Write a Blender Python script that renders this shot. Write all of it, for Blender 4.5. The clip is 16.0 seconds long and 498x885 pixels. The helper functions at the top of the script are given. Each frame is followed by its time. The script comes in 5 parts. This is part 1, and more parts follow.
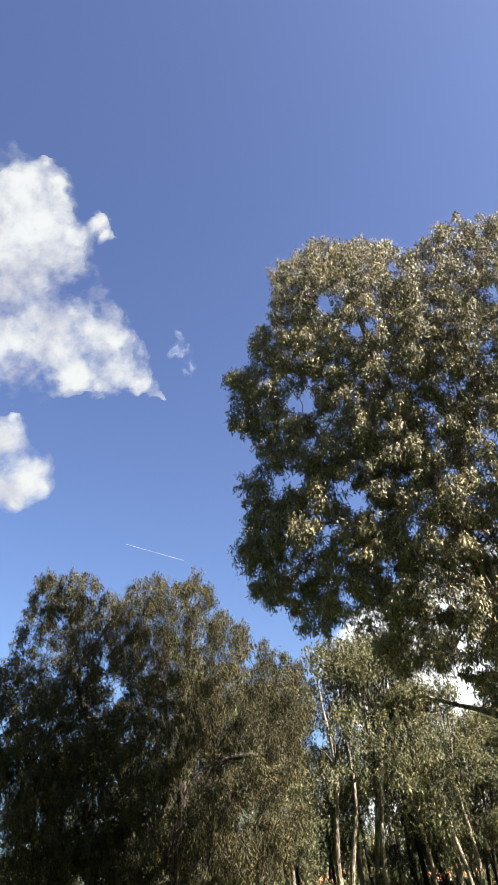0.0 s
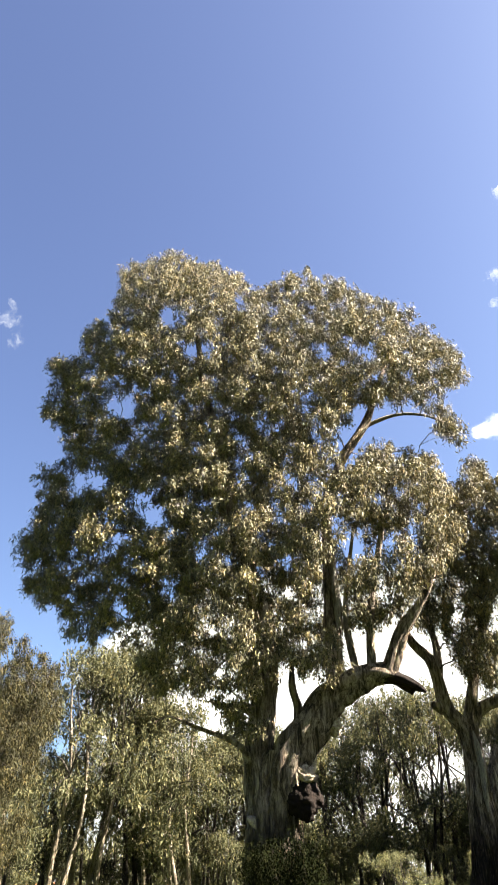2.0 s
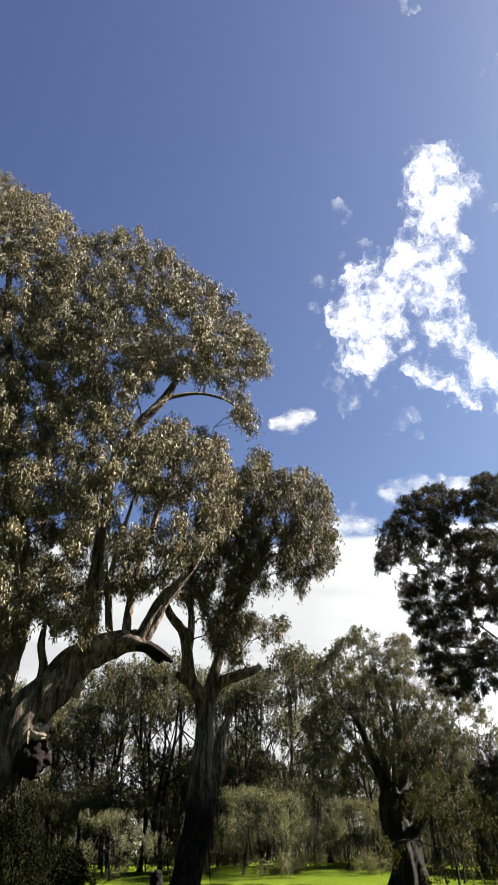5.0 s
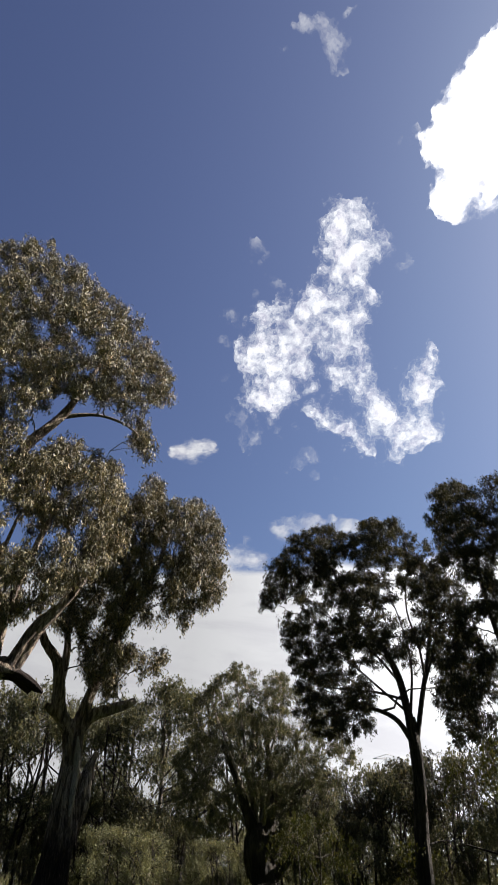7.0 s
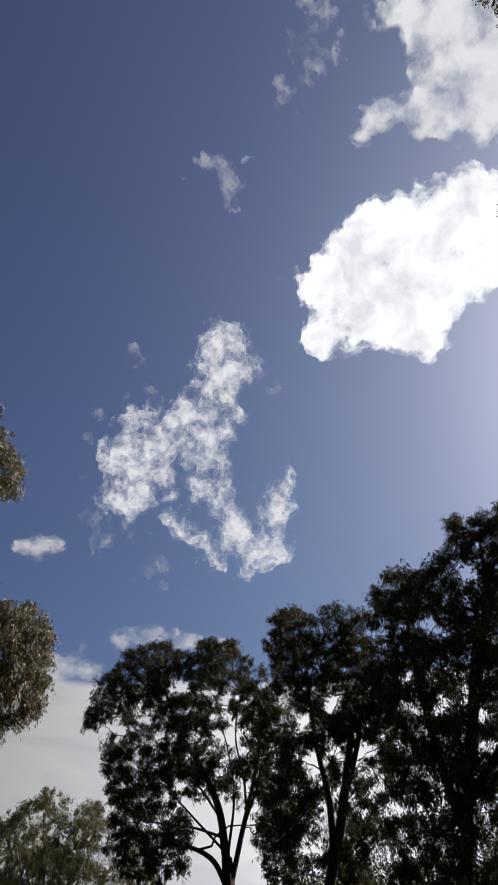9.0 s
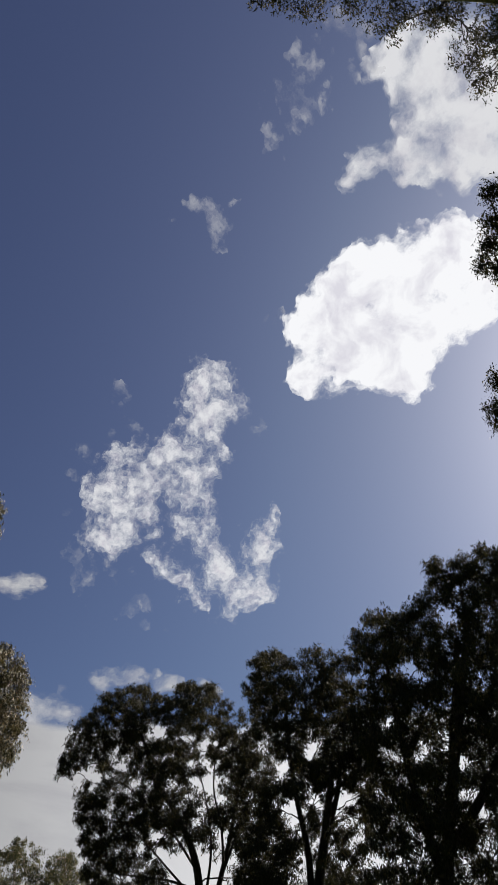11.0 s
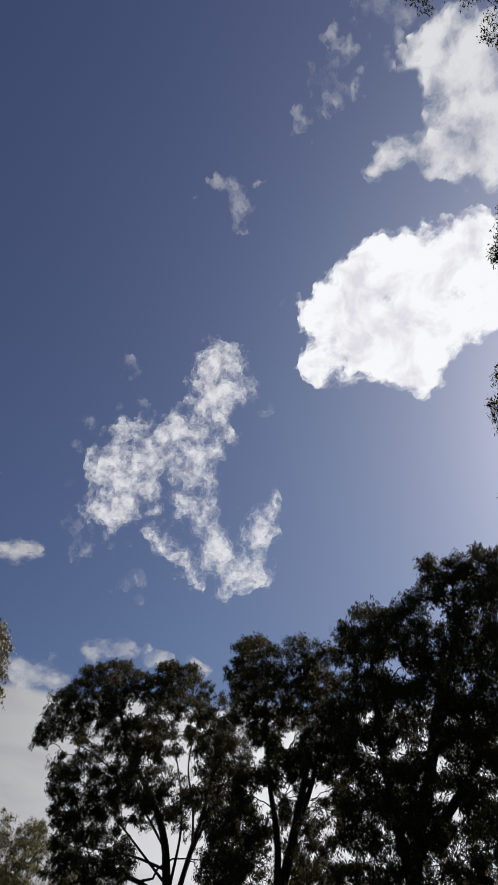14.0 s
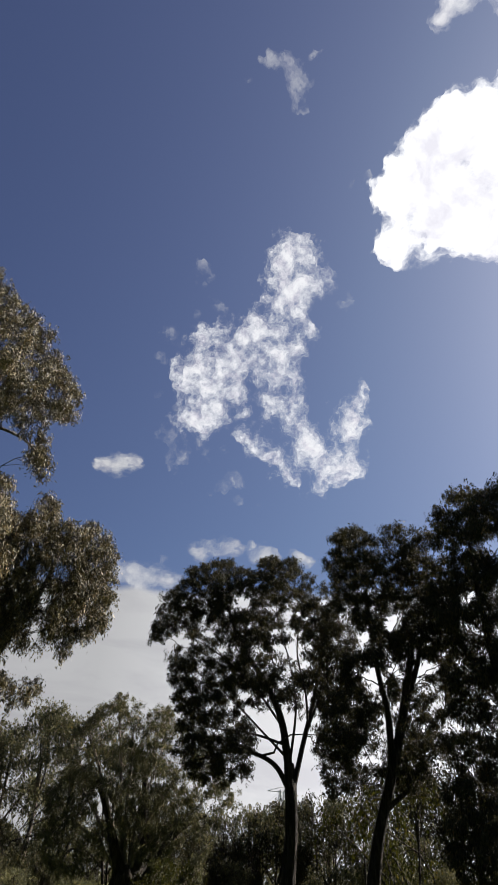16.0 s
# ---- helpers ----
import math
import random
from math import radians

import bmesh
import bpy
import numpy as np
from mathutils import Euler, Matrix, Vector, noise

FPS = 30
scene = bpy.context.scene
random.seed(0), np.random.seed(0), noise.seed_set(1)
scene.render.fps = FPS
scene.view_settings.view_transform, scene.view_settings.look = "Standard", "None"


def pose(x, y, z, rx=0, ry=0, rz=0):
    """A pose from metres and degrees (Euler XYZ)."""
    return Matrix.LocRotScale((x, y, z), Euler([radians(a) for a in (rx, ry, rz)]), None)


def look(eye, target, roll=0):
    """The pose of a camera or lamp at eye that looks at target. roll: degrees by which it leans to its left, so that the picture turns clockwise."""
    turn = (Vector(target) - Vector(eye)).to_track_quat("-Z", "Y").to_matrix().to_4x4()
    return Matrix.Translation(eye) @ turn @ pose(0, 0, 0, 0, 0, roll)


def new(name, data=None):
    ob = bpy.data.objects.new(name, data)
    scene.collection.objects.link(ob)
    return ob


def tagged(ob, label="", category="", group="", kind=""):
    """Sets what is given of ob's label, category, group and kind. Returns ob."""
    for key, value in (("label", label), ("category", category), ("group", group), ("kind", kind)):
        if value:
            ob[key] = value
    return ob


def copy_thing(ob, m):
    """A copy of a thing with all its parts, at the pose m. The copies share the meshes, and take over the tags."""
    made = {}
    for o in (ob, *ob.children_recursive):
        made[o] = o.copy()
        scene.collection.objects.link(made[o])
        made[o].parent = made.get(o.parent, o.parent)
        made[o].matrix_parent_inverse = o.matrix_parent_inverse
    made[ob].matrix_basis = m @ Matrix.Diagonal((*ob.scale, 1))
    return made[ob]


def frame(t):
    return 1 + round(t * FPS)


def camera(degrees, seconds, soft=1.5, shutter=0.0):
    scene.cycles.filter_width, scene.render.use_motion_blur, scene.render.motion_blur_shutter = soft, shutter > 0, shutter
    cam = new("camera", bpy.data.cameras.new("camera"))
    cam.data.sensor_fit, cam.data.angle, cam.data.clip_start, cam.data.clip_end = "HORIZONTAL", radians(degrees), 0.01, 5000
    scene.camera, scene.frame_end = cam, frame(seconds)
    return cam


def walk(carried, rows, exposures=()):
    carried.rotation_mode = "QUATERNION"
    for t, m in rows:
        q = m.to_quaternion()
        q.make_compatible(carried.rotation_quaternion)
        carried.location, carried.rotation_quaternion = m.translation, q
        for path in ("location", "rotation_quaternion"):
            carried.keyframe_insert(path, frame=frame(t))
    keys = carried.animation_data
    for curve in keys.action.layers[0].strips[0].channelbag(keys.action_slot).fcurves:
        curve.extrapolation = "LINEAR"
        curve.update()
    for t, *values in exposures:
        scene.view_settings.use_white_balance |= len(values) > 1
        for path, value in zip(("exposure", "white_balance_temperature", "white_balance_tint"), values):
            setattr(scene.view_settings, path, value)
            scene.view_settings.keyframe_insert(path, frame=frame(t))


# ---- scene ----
import itertools

cam = camera(39.27, 16.0, 0.5)
walk(cam, [
    (0.0, pose(0.000, 0.001, 1.600, 123.03, 3.92, 20.64)),
    (0.5, pose(0.037, -0.047, 1.614, 123.07, 4.29, 14.86)),
    (1.0, pose(0.074, -0.048, 1.629, 123.42, 3.38, 9.92)),
    (1.5, pose(0.070, -0.059, 1.634, 122.78, 2.38, 5.18)),
    (2.0, pose(0.063, -0.072, 1.630, 123.05, 1.06, 0.69)),
    (2.5, pose(0.077, -0.054, 1.630, 122.53, 0.31, -3.79)),
    (3.0, pose(0.093, -0.066, 1.643, 122.12, 0.02, -6.98)),
    (3.5, pose(0.114, -0.093, 1.658, 121.47, -0.27, -9.14)),
    (4.0, pose(0.166, -0.113, 1.670, 120.61, -0.21, -12.00)),
    (4.5, pose(0.200, -0.131, 1.684, 120.19, 0.22, -15.68)),
    (7.0, pose(0.327, -0.114, 1.787, 122.55, 0.18, -28.56)),
    (7.5, pose(0.354, -0.140, 1.810, 123.48, 0.98, -31.08)),
    (8.0, pose(0.418, -0.182, 1.838, 125.23, 0.79, -33.86)),
    (8.5, pose(0.438, -0.256, 1.859, 127.72, 2.22, -38.19)),
    (9.0, pose(0.404, -0.344, 1.874, 131.28, 1.61, -41.84)),
    (9.5, pose(0.382, -0.406, 1.883, 133.61, 2.96, -42.17)),
    (12.0, pose(0.466, -0.627, 1.914, 134.72, 0.89, -44.06)),
    (12.5, pose(0.521, -0.655, 1.950, 134.63, 0.36, -44.58)),
    (13.0, pose(0.651, -0.580, 2.036, 133.70, -0.44, -45.30)),
    (13.5, pose(0.822, -0.487, 2.132, 133.37, -1.01, -45.42)),
    (14.0, pose(0.918, -0.419, 2.215, 133.01, -1.34, -45.66)),
    (14.5, pose(1.016, -0.386, 2.284, 132.23, -1.77, -45.40)),
    (15.0, pose(1.080, -0.356, 2.317, 130.07, -1.81, -44.34)),
    (15.5, pose(1.133, -0.359, 2.353, 126.25, -2.68, -41.47)),
    (16.0, pose(1.196, -0.401, 2.381, 124.46, -1.25, -36.55)),
], exposures=[(0, 3.63, 6550, 10), (0.5, 4.03, 7000, 9), (1, 4.23, 7150, 8), (2, 4.02, 7150, 8), (3, 3.66, 6950, 9), (4.5, 3.12, 6650, 10), (7, 2.40, 6500, 14), (8, 2.15, 6500, 14), (9, 1.86, 6500, 14), (12, 1.76, 6500, 14), (14, 1.77, 6500, 14), (15, 1.79, 6500, 14), (16, 2.06, 6500, 14)])

# ---- light ----
SUN_AZ, SUN_EL = -96.0, 38.0     # degrees left of +y, degrees up
sun_way = Vector((-math.sin(radians(SUN_AZ)) * math.cos(radians(SUN_EL)), math.cos(radians(SUN_AZ)) * math.cos(radians(SUN_EL)), math.sin(radians(SUN_EL))))
world = bpy.data.worlds.new("sky")
world.use_nodes = True
scene.world = world
sky = world.node_tree.nodes.new("ShaderNodeTexSky")
sky.sky_type, sky.sun_disc = "NISHITA", False
sky.sun_elevation, sky.sun_rotation = radians(SUN_EL), radians(-SUN_AZ)
sky.altitude, sky.air_density, sky.dust_density, sky.ozone_density = 200, 1.0, 2.6, 3.8
tint = world.node_tree.nodes.new("ShaderNodeMix")
tint.data_type, tint.blend_type = "RGBA", "MULTIPLY"
tint.inputs[0].default_value = 1.0
grey = world.node_tree.nodes.new("ShaderNodeRGBToBW")
haze = world.node_tree.nodes.new("ShaderNodeMapRange")
haze.inputs["From Min"].default_value, haze.inputs["From Max"].default_value = 0.75, 3.0
hue = world.node_tree.nodes.new("ShaderNodeMix")
hue.data_type = "RGBA"
hue.inputs[6].default_value, hue.inputs[7].default_value = (0.328, 0.301, 0.364, 1), (0.344, 0.369, 0.402, 1)
world.node_tree.links.new(sky.outputs["Color"], grey.inputs[0])
world.node_tree.links.new(grey.outputs[0], haze.inputs["Value"])
world.node_tree.links.new(haze.outputs[0], hue.inputs[0])
world.node_tree.links.new(hue.outputs[2], tint.inputs[7])
world.node_tree.links.new(sky.outputs["Color"], tint.inputs[6])
world.node_tree.links.new(tint.outputs[2], world.node_tree.nodes["Background"].inputs["Color"])
world.node_tree.nodes["Background"].inputs["Strength"].default_value = 0.05
sun = new("sun", bpy.data.lights.new("sun", "SUN"))
sun.data.energy, sun.data.angle, sun.data.color = 5.0, radians(0.5), (1.0, 0.93, 0.82)
sun.matrix_world = look(sun_way * 200, (0, 0, 0))


# ---- materials ----
class Net:
    """A small helper for writing node materials."""

    def __init__(self, name):
        self.mat = bpy.data.materials.new(name)
        self.mat.use_nodes = True
        self.tree = self.mat.node_tree
        self.tree.nodes.clear()
        self.out = self.tree.nodes.new("ShaderNodeOutputMaterial")

    def add(self, kind, **values):
        node = self.tree.nodes.new("ShaderNode" + kind)
        for key, value in values.items():
            if isinstance(value, tuple) and len(value) == 2 and hasattr(value[0], "outputs"):
                self.tree.links.new(value[0].outputs[value[1]], node.inputs[key.replace("_", " ")])
            else:
                node.inputs[key.replace("_", " ")].default_value = value
        return node

    def link(self, a, out, b, to):
        self.tree.links.new(a.outputs[out], b.inputs[to])

    def coords(self, which, scale):
        tc = self.tree.nodes.new("ShaderNodeTexCoord")
        mp = self.add("Mapping")
        mp.inputs["Scale"].default_value = scale
        self.link(tc, which, mp, "Vector")
        return mp

    def noise(self, vec, scale, detail=4.0, rough=0.6, twist=0.0):
        n = self.add("TexNoise", Scale=scale, Detail=detail, Roughness=rough, Distortion=twist)
        if vec:
            self.link(vec, 0, n, "Vector")
        return n

    def ramp(self, node, out, stops):
        r = self.tree.nodes.new("ShaderNodeValToRGB")
        while len(r.color_ramp.elements) < len(stops):
            r.color_ramp.elements.new(0.5)
        for el, (p, c) in zip(r.color_ramp.elements, stops):
            el.position, el.color = p, (*c, 1)
        self.link(node, out, r, "Fac")
        return r

    def math(self, op, a, b):
        n = self.tree.nodes.new("ShaderNodeMath")
        n.operation = op
        for i, v in enumerate((a, b)):
            if isinstance(v, tuple):
                self.tree.links.new(v[0].outputs[v[1]], n.inputs[i])
            else:
                n.inputs[i].default_value = v
        return n

    def mix(self, fac, a, b, blend="MIX"):
        n = self.tree.nodes.new("ShaderNodeMix")
        n.data_type, n.blend_type = "RGBA", blend
        for slot, v in ((0, fac), (6, a), (7, b)):
            if isinstance(v, tuple) and hasattr(v[0], "outputs"):
                self.tree.links.new(v[0].outputs[v[1]], n.inputs[slot])
            else:
                n.inputs[slot].default_value = v if slot == 0 else (*v, 1)
        return n

    def bump(self, node, out, strength, distance):
        b = self.add("Bump", Strength=strength, Distance=distance)
        self.link(node, out, b, "Height")
        return b

    def finish(self, shader, out=0):
        self.link(shader, out, self.out, "Surface")
        return self.mat


def leaf_material(name, dark, light, dry, through_light=0.35, gloss=0.42, wax=0.12):
    """Waxy gum leaves: each leaf its own green, here and there a dry one, light shining through."""
    n = Net(name)
    geo = n.tree.nodes.new("ShaderNodeNewGeometry")
    col = n.ramp(geo, "Random Per Island", [(0.0, dark), (0.45, tuple(0.6 * a + 0.4 * b for a, b in zip(dark, light))), (0.8, light), (0.94, tuple(0.6 * a + 0.4 * b for a, b in zip(light, dry))), (1.0, dry)])
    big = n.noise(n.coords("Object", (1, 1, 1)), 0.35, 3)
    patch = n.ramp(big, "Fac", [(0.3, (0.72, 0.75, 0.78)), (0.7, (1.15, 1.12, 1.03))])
    # tuft-sized light-dark noise, put into the colour to imitate lit and shaded tufts
    tuft_shading = n.ramp(n.noise(n.coords("Object", (1, 1, 0.6)), 1.7, 3), "Fac", [(0.37, (0.7, 0.72, 0.74)), (0.62, (1.25, 1.2, 1.1))])
    tint = n.mix(1.0, (n.mix(1.0, (col, "Color"), (patch, "Color"), "MULTIPLY"), 2), (tuft_shading, "Color"), "MULTIPLY")
    p = n.add("BsdfPrincipled", Roughness=gloss)
    p.inputs["Specular IOR Level"].default_value = wax
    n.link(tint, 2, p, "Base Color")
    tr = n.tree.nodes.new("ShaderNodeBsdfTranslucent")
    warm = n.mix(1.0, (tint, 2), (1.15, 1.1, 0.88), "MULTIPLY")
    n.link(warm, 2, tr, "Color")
    m = n.add("MixShader", Fac=through_light)
    n.link(p, 0, m, 1)
    n.link(tr, 0, m, 2)
    return n.finish(m)


def bark_material(name, pale, grey, dark, strip=0.5, low_dark=3.5):
    """Smooth gum bark shed in long strips over a rough, dark and fibrous stocking near the ground."""
    n = Net(name)
    long = n.coords("Object", (1.0, 1.0, 0.17))
    strips = n.noise(long, 6.0, 10, 0.75, 0.6)
    fibre = n.noise(n.coords("Object", (1, 1, 0.13)), 17.0, 8, 0.78, 0.3)
    blot = n.noise(n.coords("Object", (1, 1, 0.5)), 1.1, 4)
    base = n.ramp(strips, "Fac", [(strip - 0.12, dark), (strip - 0.03, grey), (strip + 0.06, pale), (0.9, tuple(min(1, c * 1.15) for c in pale))])
    sep = n.tree.nodes.new("ShaderNodeSeparateXYZ")
    n.link(n.coords("Object", (1, 1, 1)), 0, sep, 0)
    h = n.math("ADD", (n.math("MULTIPLY", (blot, "Fac"), 3.2), 0), (sep, "Z"))
    rough_zone = n.ramp(n.math("DIVIDE", (h, 0), low_dark + 3.0), 0, [(0.62, (1, 1, 1)), (0.80, (0, 0, 0))])
    shaggy = n.ramp(fibre, "Fac", [(0.36, tuple(c * 0.4 for c in dark)), (0.54, dark), (0.70, grey)])
    c1 = n.mix((rough_zone, "Color"), (base, "Color"), (shaggy, "Color"))
    stain = n.ramp(blot, "Fac", [(0.35, (0.6, 0.56, 0.5)), (0.6, (1.0, 1.0, 1.0))])
    grain = n.ramp(fibre, "Fac", [(0.40, (0.32, 0.29, 0.27)), (0.54, (1.12, 1.09, 1.06))])
    c2 = n.mix(0.75, (n.mix(0.8, (c1, 2), (stain, "Color"), "MULTIPLY"), 2), (grain, "Color"), "MULTIPLY")
    height = n.math("ADD", (fibre, "Fac"), (n.math("MULTIPLY", (strips, "Fac"), 1.6), 0))
    p = n.add("BsdfPrincipled", Roughness=0.88)
    p.inputs["Specular IOR Level"].default_value = 0.15
    n.link(c2, 2, p, "Base Color")
    n.link(n.bump(height, 0, 1.0, 0.14), 0, p, "Normal")
    return n.finish(p)


def plain_material(name, a, b, scale, roughness=0.8, bump=0.2, distance=0.02):
    n = Net(name)
    co = n.coords("Object", (1, 1, 1))
    grain = n.noise(co, scale, 6, 0.65)
    wide = n.noise(co, scale * 0.12, 3)
    c = n.ramp(grain, "Fac", [(0.3, a), (0.7, b)])
    w = n.ramp(wide, "Fac", [(0.3, (0.8, 0.8, 0.8)), (0.7, (1.1, 1.1, 1.1))])
    p = n.add("BsdfPrincipled", Roughness=roughness)
    p.inputs["Specular IOR Level"].default_value = 0.5 if roughness < 0.7 else 0.12
    n.link(n.mix(1.0, (c, "Color"), (w, "Color"), "MULTIPLY"), 2, p, "Base Color")
    n.link(n.bump(grain, "Fac", bump, distance), 0, p, "Normal")
    return n.finish(p)


def cloud_material(name, soft, glow=1.0, shade=(0.78, 0.80, 0.86), fine=0.011, top=1.0, fray=1.5, streak=1.0):
    """Glowing vapour with painted sun and shade, thinning to nothing towards the cloud's rim."""
    n = Net(name)
    at = n.tree.nodes.new("ShaderNodeAttribute")
    at.attribute_name = "thickness"
    co = n.coords("Object", (1, 1, streak))
    rag = n.noise(co, fine, 10, 0.72, 0.15)
    d = n.math("ADD", (at, "Fac"), (n.math("MULTIPLY", (n.math("SUBTRACT", (rag, "Fac"), 0.5), 0), fray), 0))
    alpha = n.add("MapRange")
    alpha.interpolation_type = "SMOOTHSTEP"
    n.link(d, 0, alpha, "Value")
    for key, value in (("From Min", -0.1), ("From Max", soft), ("To Min", 0.0), ("To Max", top)):
        alpha.inputs[key].default_value = value
    billow = n.noise(co, fine * 0.5, 8, 0.58, 0.4)
    col = n.ramp(billow, "Fac", [(0.36, shade), (0.52, (0.965, 0.995, 1.0))])
    sunward = n.tree.nodes.new("ShaderNodeAttribute")
    sunward.attribute_name = "sunward"
    e = n.add("Emission")
    n.link(n.math("MULTIPLY", (n.math("ADD", (sunward, "Fac"), 1.0), 0), glow), 0, e, "Strength")
    n.link(col, "Color", e, "Color")
    t = n.tree.nodes.new("ShaderNodeBsdfTransparent")
    m = n.tree.nodes.new("ShaderNodeMixShader")
    n.link(alpha, 0, m, 0)
    n.link(t, 0, m, 1)
    n.link(e, 0, m, 2)
    return n.finish(m)


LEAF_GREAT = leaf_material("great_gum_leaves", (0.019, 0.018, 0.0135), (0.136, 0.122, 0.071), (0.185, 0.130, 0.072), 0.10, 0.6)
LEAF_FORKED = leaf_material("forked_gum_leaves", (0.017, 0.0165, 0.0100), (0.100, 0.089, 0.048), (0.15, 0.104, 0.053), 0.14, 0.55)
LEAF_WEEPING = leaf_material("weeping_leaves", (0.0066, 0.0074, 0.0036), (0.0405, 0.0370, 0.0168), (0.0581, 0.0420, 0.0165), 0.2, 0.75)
# the backlit darkness of these crowns is put into the leaf colour
LEAF_DARKENED = leaf_material("darkened_gum_leaves", (0.0100, 0.0115, 0.0068), (0.0285, 0.0285, 0.0160), (0.058, 0.042, 0.021), 0.22, 0.85)
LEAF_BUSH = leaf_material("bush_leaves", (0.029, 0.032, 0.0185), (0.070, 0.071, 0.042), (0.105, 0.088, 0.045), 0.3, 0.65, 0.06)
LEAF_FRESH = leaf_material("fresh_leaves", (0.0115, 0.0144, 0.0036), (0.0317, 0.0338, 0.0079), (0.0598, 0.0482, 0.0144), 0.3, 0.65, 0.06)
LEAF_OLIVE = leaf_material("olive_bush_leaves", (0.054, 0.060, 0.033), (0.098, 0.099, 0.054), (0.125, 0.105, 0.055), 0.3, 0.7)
# near-black: the shade over these shrubs is put into the leaf colour
LEAF_PAINTED_SHADE = leaf_material("shade_painted_shrub_leaves", (0.003, 0.004, 0.002), (0.0075, 0.0092, 0.0042), (0.012, 0.010, 0.005), 0.1, 0.95, 0.0)
BARK_GREAT = bark_material("great_gum_bark", (0.31, 0.262, 0.217), (0.122, 0.092, 0.073), (0.0216, 0.0151, 0.0115), 0.515, 3.8)
BARK_PALE = bark_material("pale_gum_bark", (0.2808, 0.2592, 0.2210), (0.1728, 0.1562, 0.1354), (0.0706, 0.0569, 0.0461), 0.42, 0.5)
BARK_MID = bark_material("grey_gum_bark", (0.1944, 0.1699, 0.1375), (0.1138, 0.0972, 0.0785), (0.0461, 0.0367, 0.0281), 0.47, 0.8)
# backlit darkness of trunks against the sky is put into this bark colour
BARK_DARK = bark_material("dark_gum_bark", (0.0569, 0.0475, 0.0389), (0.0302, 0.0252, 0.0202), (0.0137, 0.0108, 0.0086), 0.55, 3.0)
TORN = plain_material("torn_wood", (0.10, 0.068, 0.048), (0.36, 0.30, 0.24), 14.0, 0.9, 1.0, 0.06)
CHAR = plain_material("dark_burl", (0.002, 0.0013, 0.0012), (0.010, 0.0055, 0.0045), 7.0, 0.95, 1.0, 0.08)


# ---- builders ----
def link_mesh(name, verts, faces, material, parent=None, label="", smooth=True):
    """One mesh object from arrays of corners and of faces."""
    me = bpy.data.meshes.new(name)
    faces = np.asarray(faces, dtype=np.int32)
    me.vertices.add(len(verts))
    me.vertices.foreach_set("co", np.asarray(verts, dtype=np.float32).ravel())
    k = faces.shape[1]
    me.loops.add(faces.size)
    me.loops.foreach_set("vertex_index", faces.ravel())
    me.polygons.add(len(faces))
    me.polygons.foreach_set("loop_start", np.arange(0, faces.size, k, dtype=np.int32))
    me.polygons.foreach_set("use_smooth", np.full(len(faces), smooth))
    me.update(calc_edges=True)
    me.validate()
    me.materials.append(material)
    ob = new(name, me)
    ob.parent = parent
    if label:
        ob["label"] = label
    return ob


def part(name, bm, material, parent, label=""):
    me = bpy.data.meshes.new(name)
    bm.to_mesh(me)
    bm.free()
    me.materials.append(material)
    ob = new(name, me)
    ob.parent = parent
    if label:
        ob["label"] = label
    return ob


def thing(name, m, label, category, group="", kind=""):
    ob = new(name)
    ob.matrix_world = m
    return tagged(ob, label, category, group, kind)


def spline(points, step):
    """A smooth line through points of any width, about step apart."""
    p = np.asarray(points, dtype=float)
    if len(p) < 2:
        return p
    q = np.vstack([2 * p[0] - p[1], p, 2 * p[-1] - p[-2]])
    out = []
    for i in range(1, len(q) - 2):
        n = max(1, int(np.linalg.norm(q[i + 1, :3] - q[i, :3]) / step))
        for t in np.arange(n) / n:
            a, b, c, d = q[i - 1], q[i], q[i + 1], q[i + 2]
            out.append(0.5 * (2 * b + (c - a) * t + (2 * a - 5 * b + 4 * c - d) * t * t + (3 * b - a - 3 * c + d) * t ** 3))
    out.append(p[-1])
    return np.array(out)


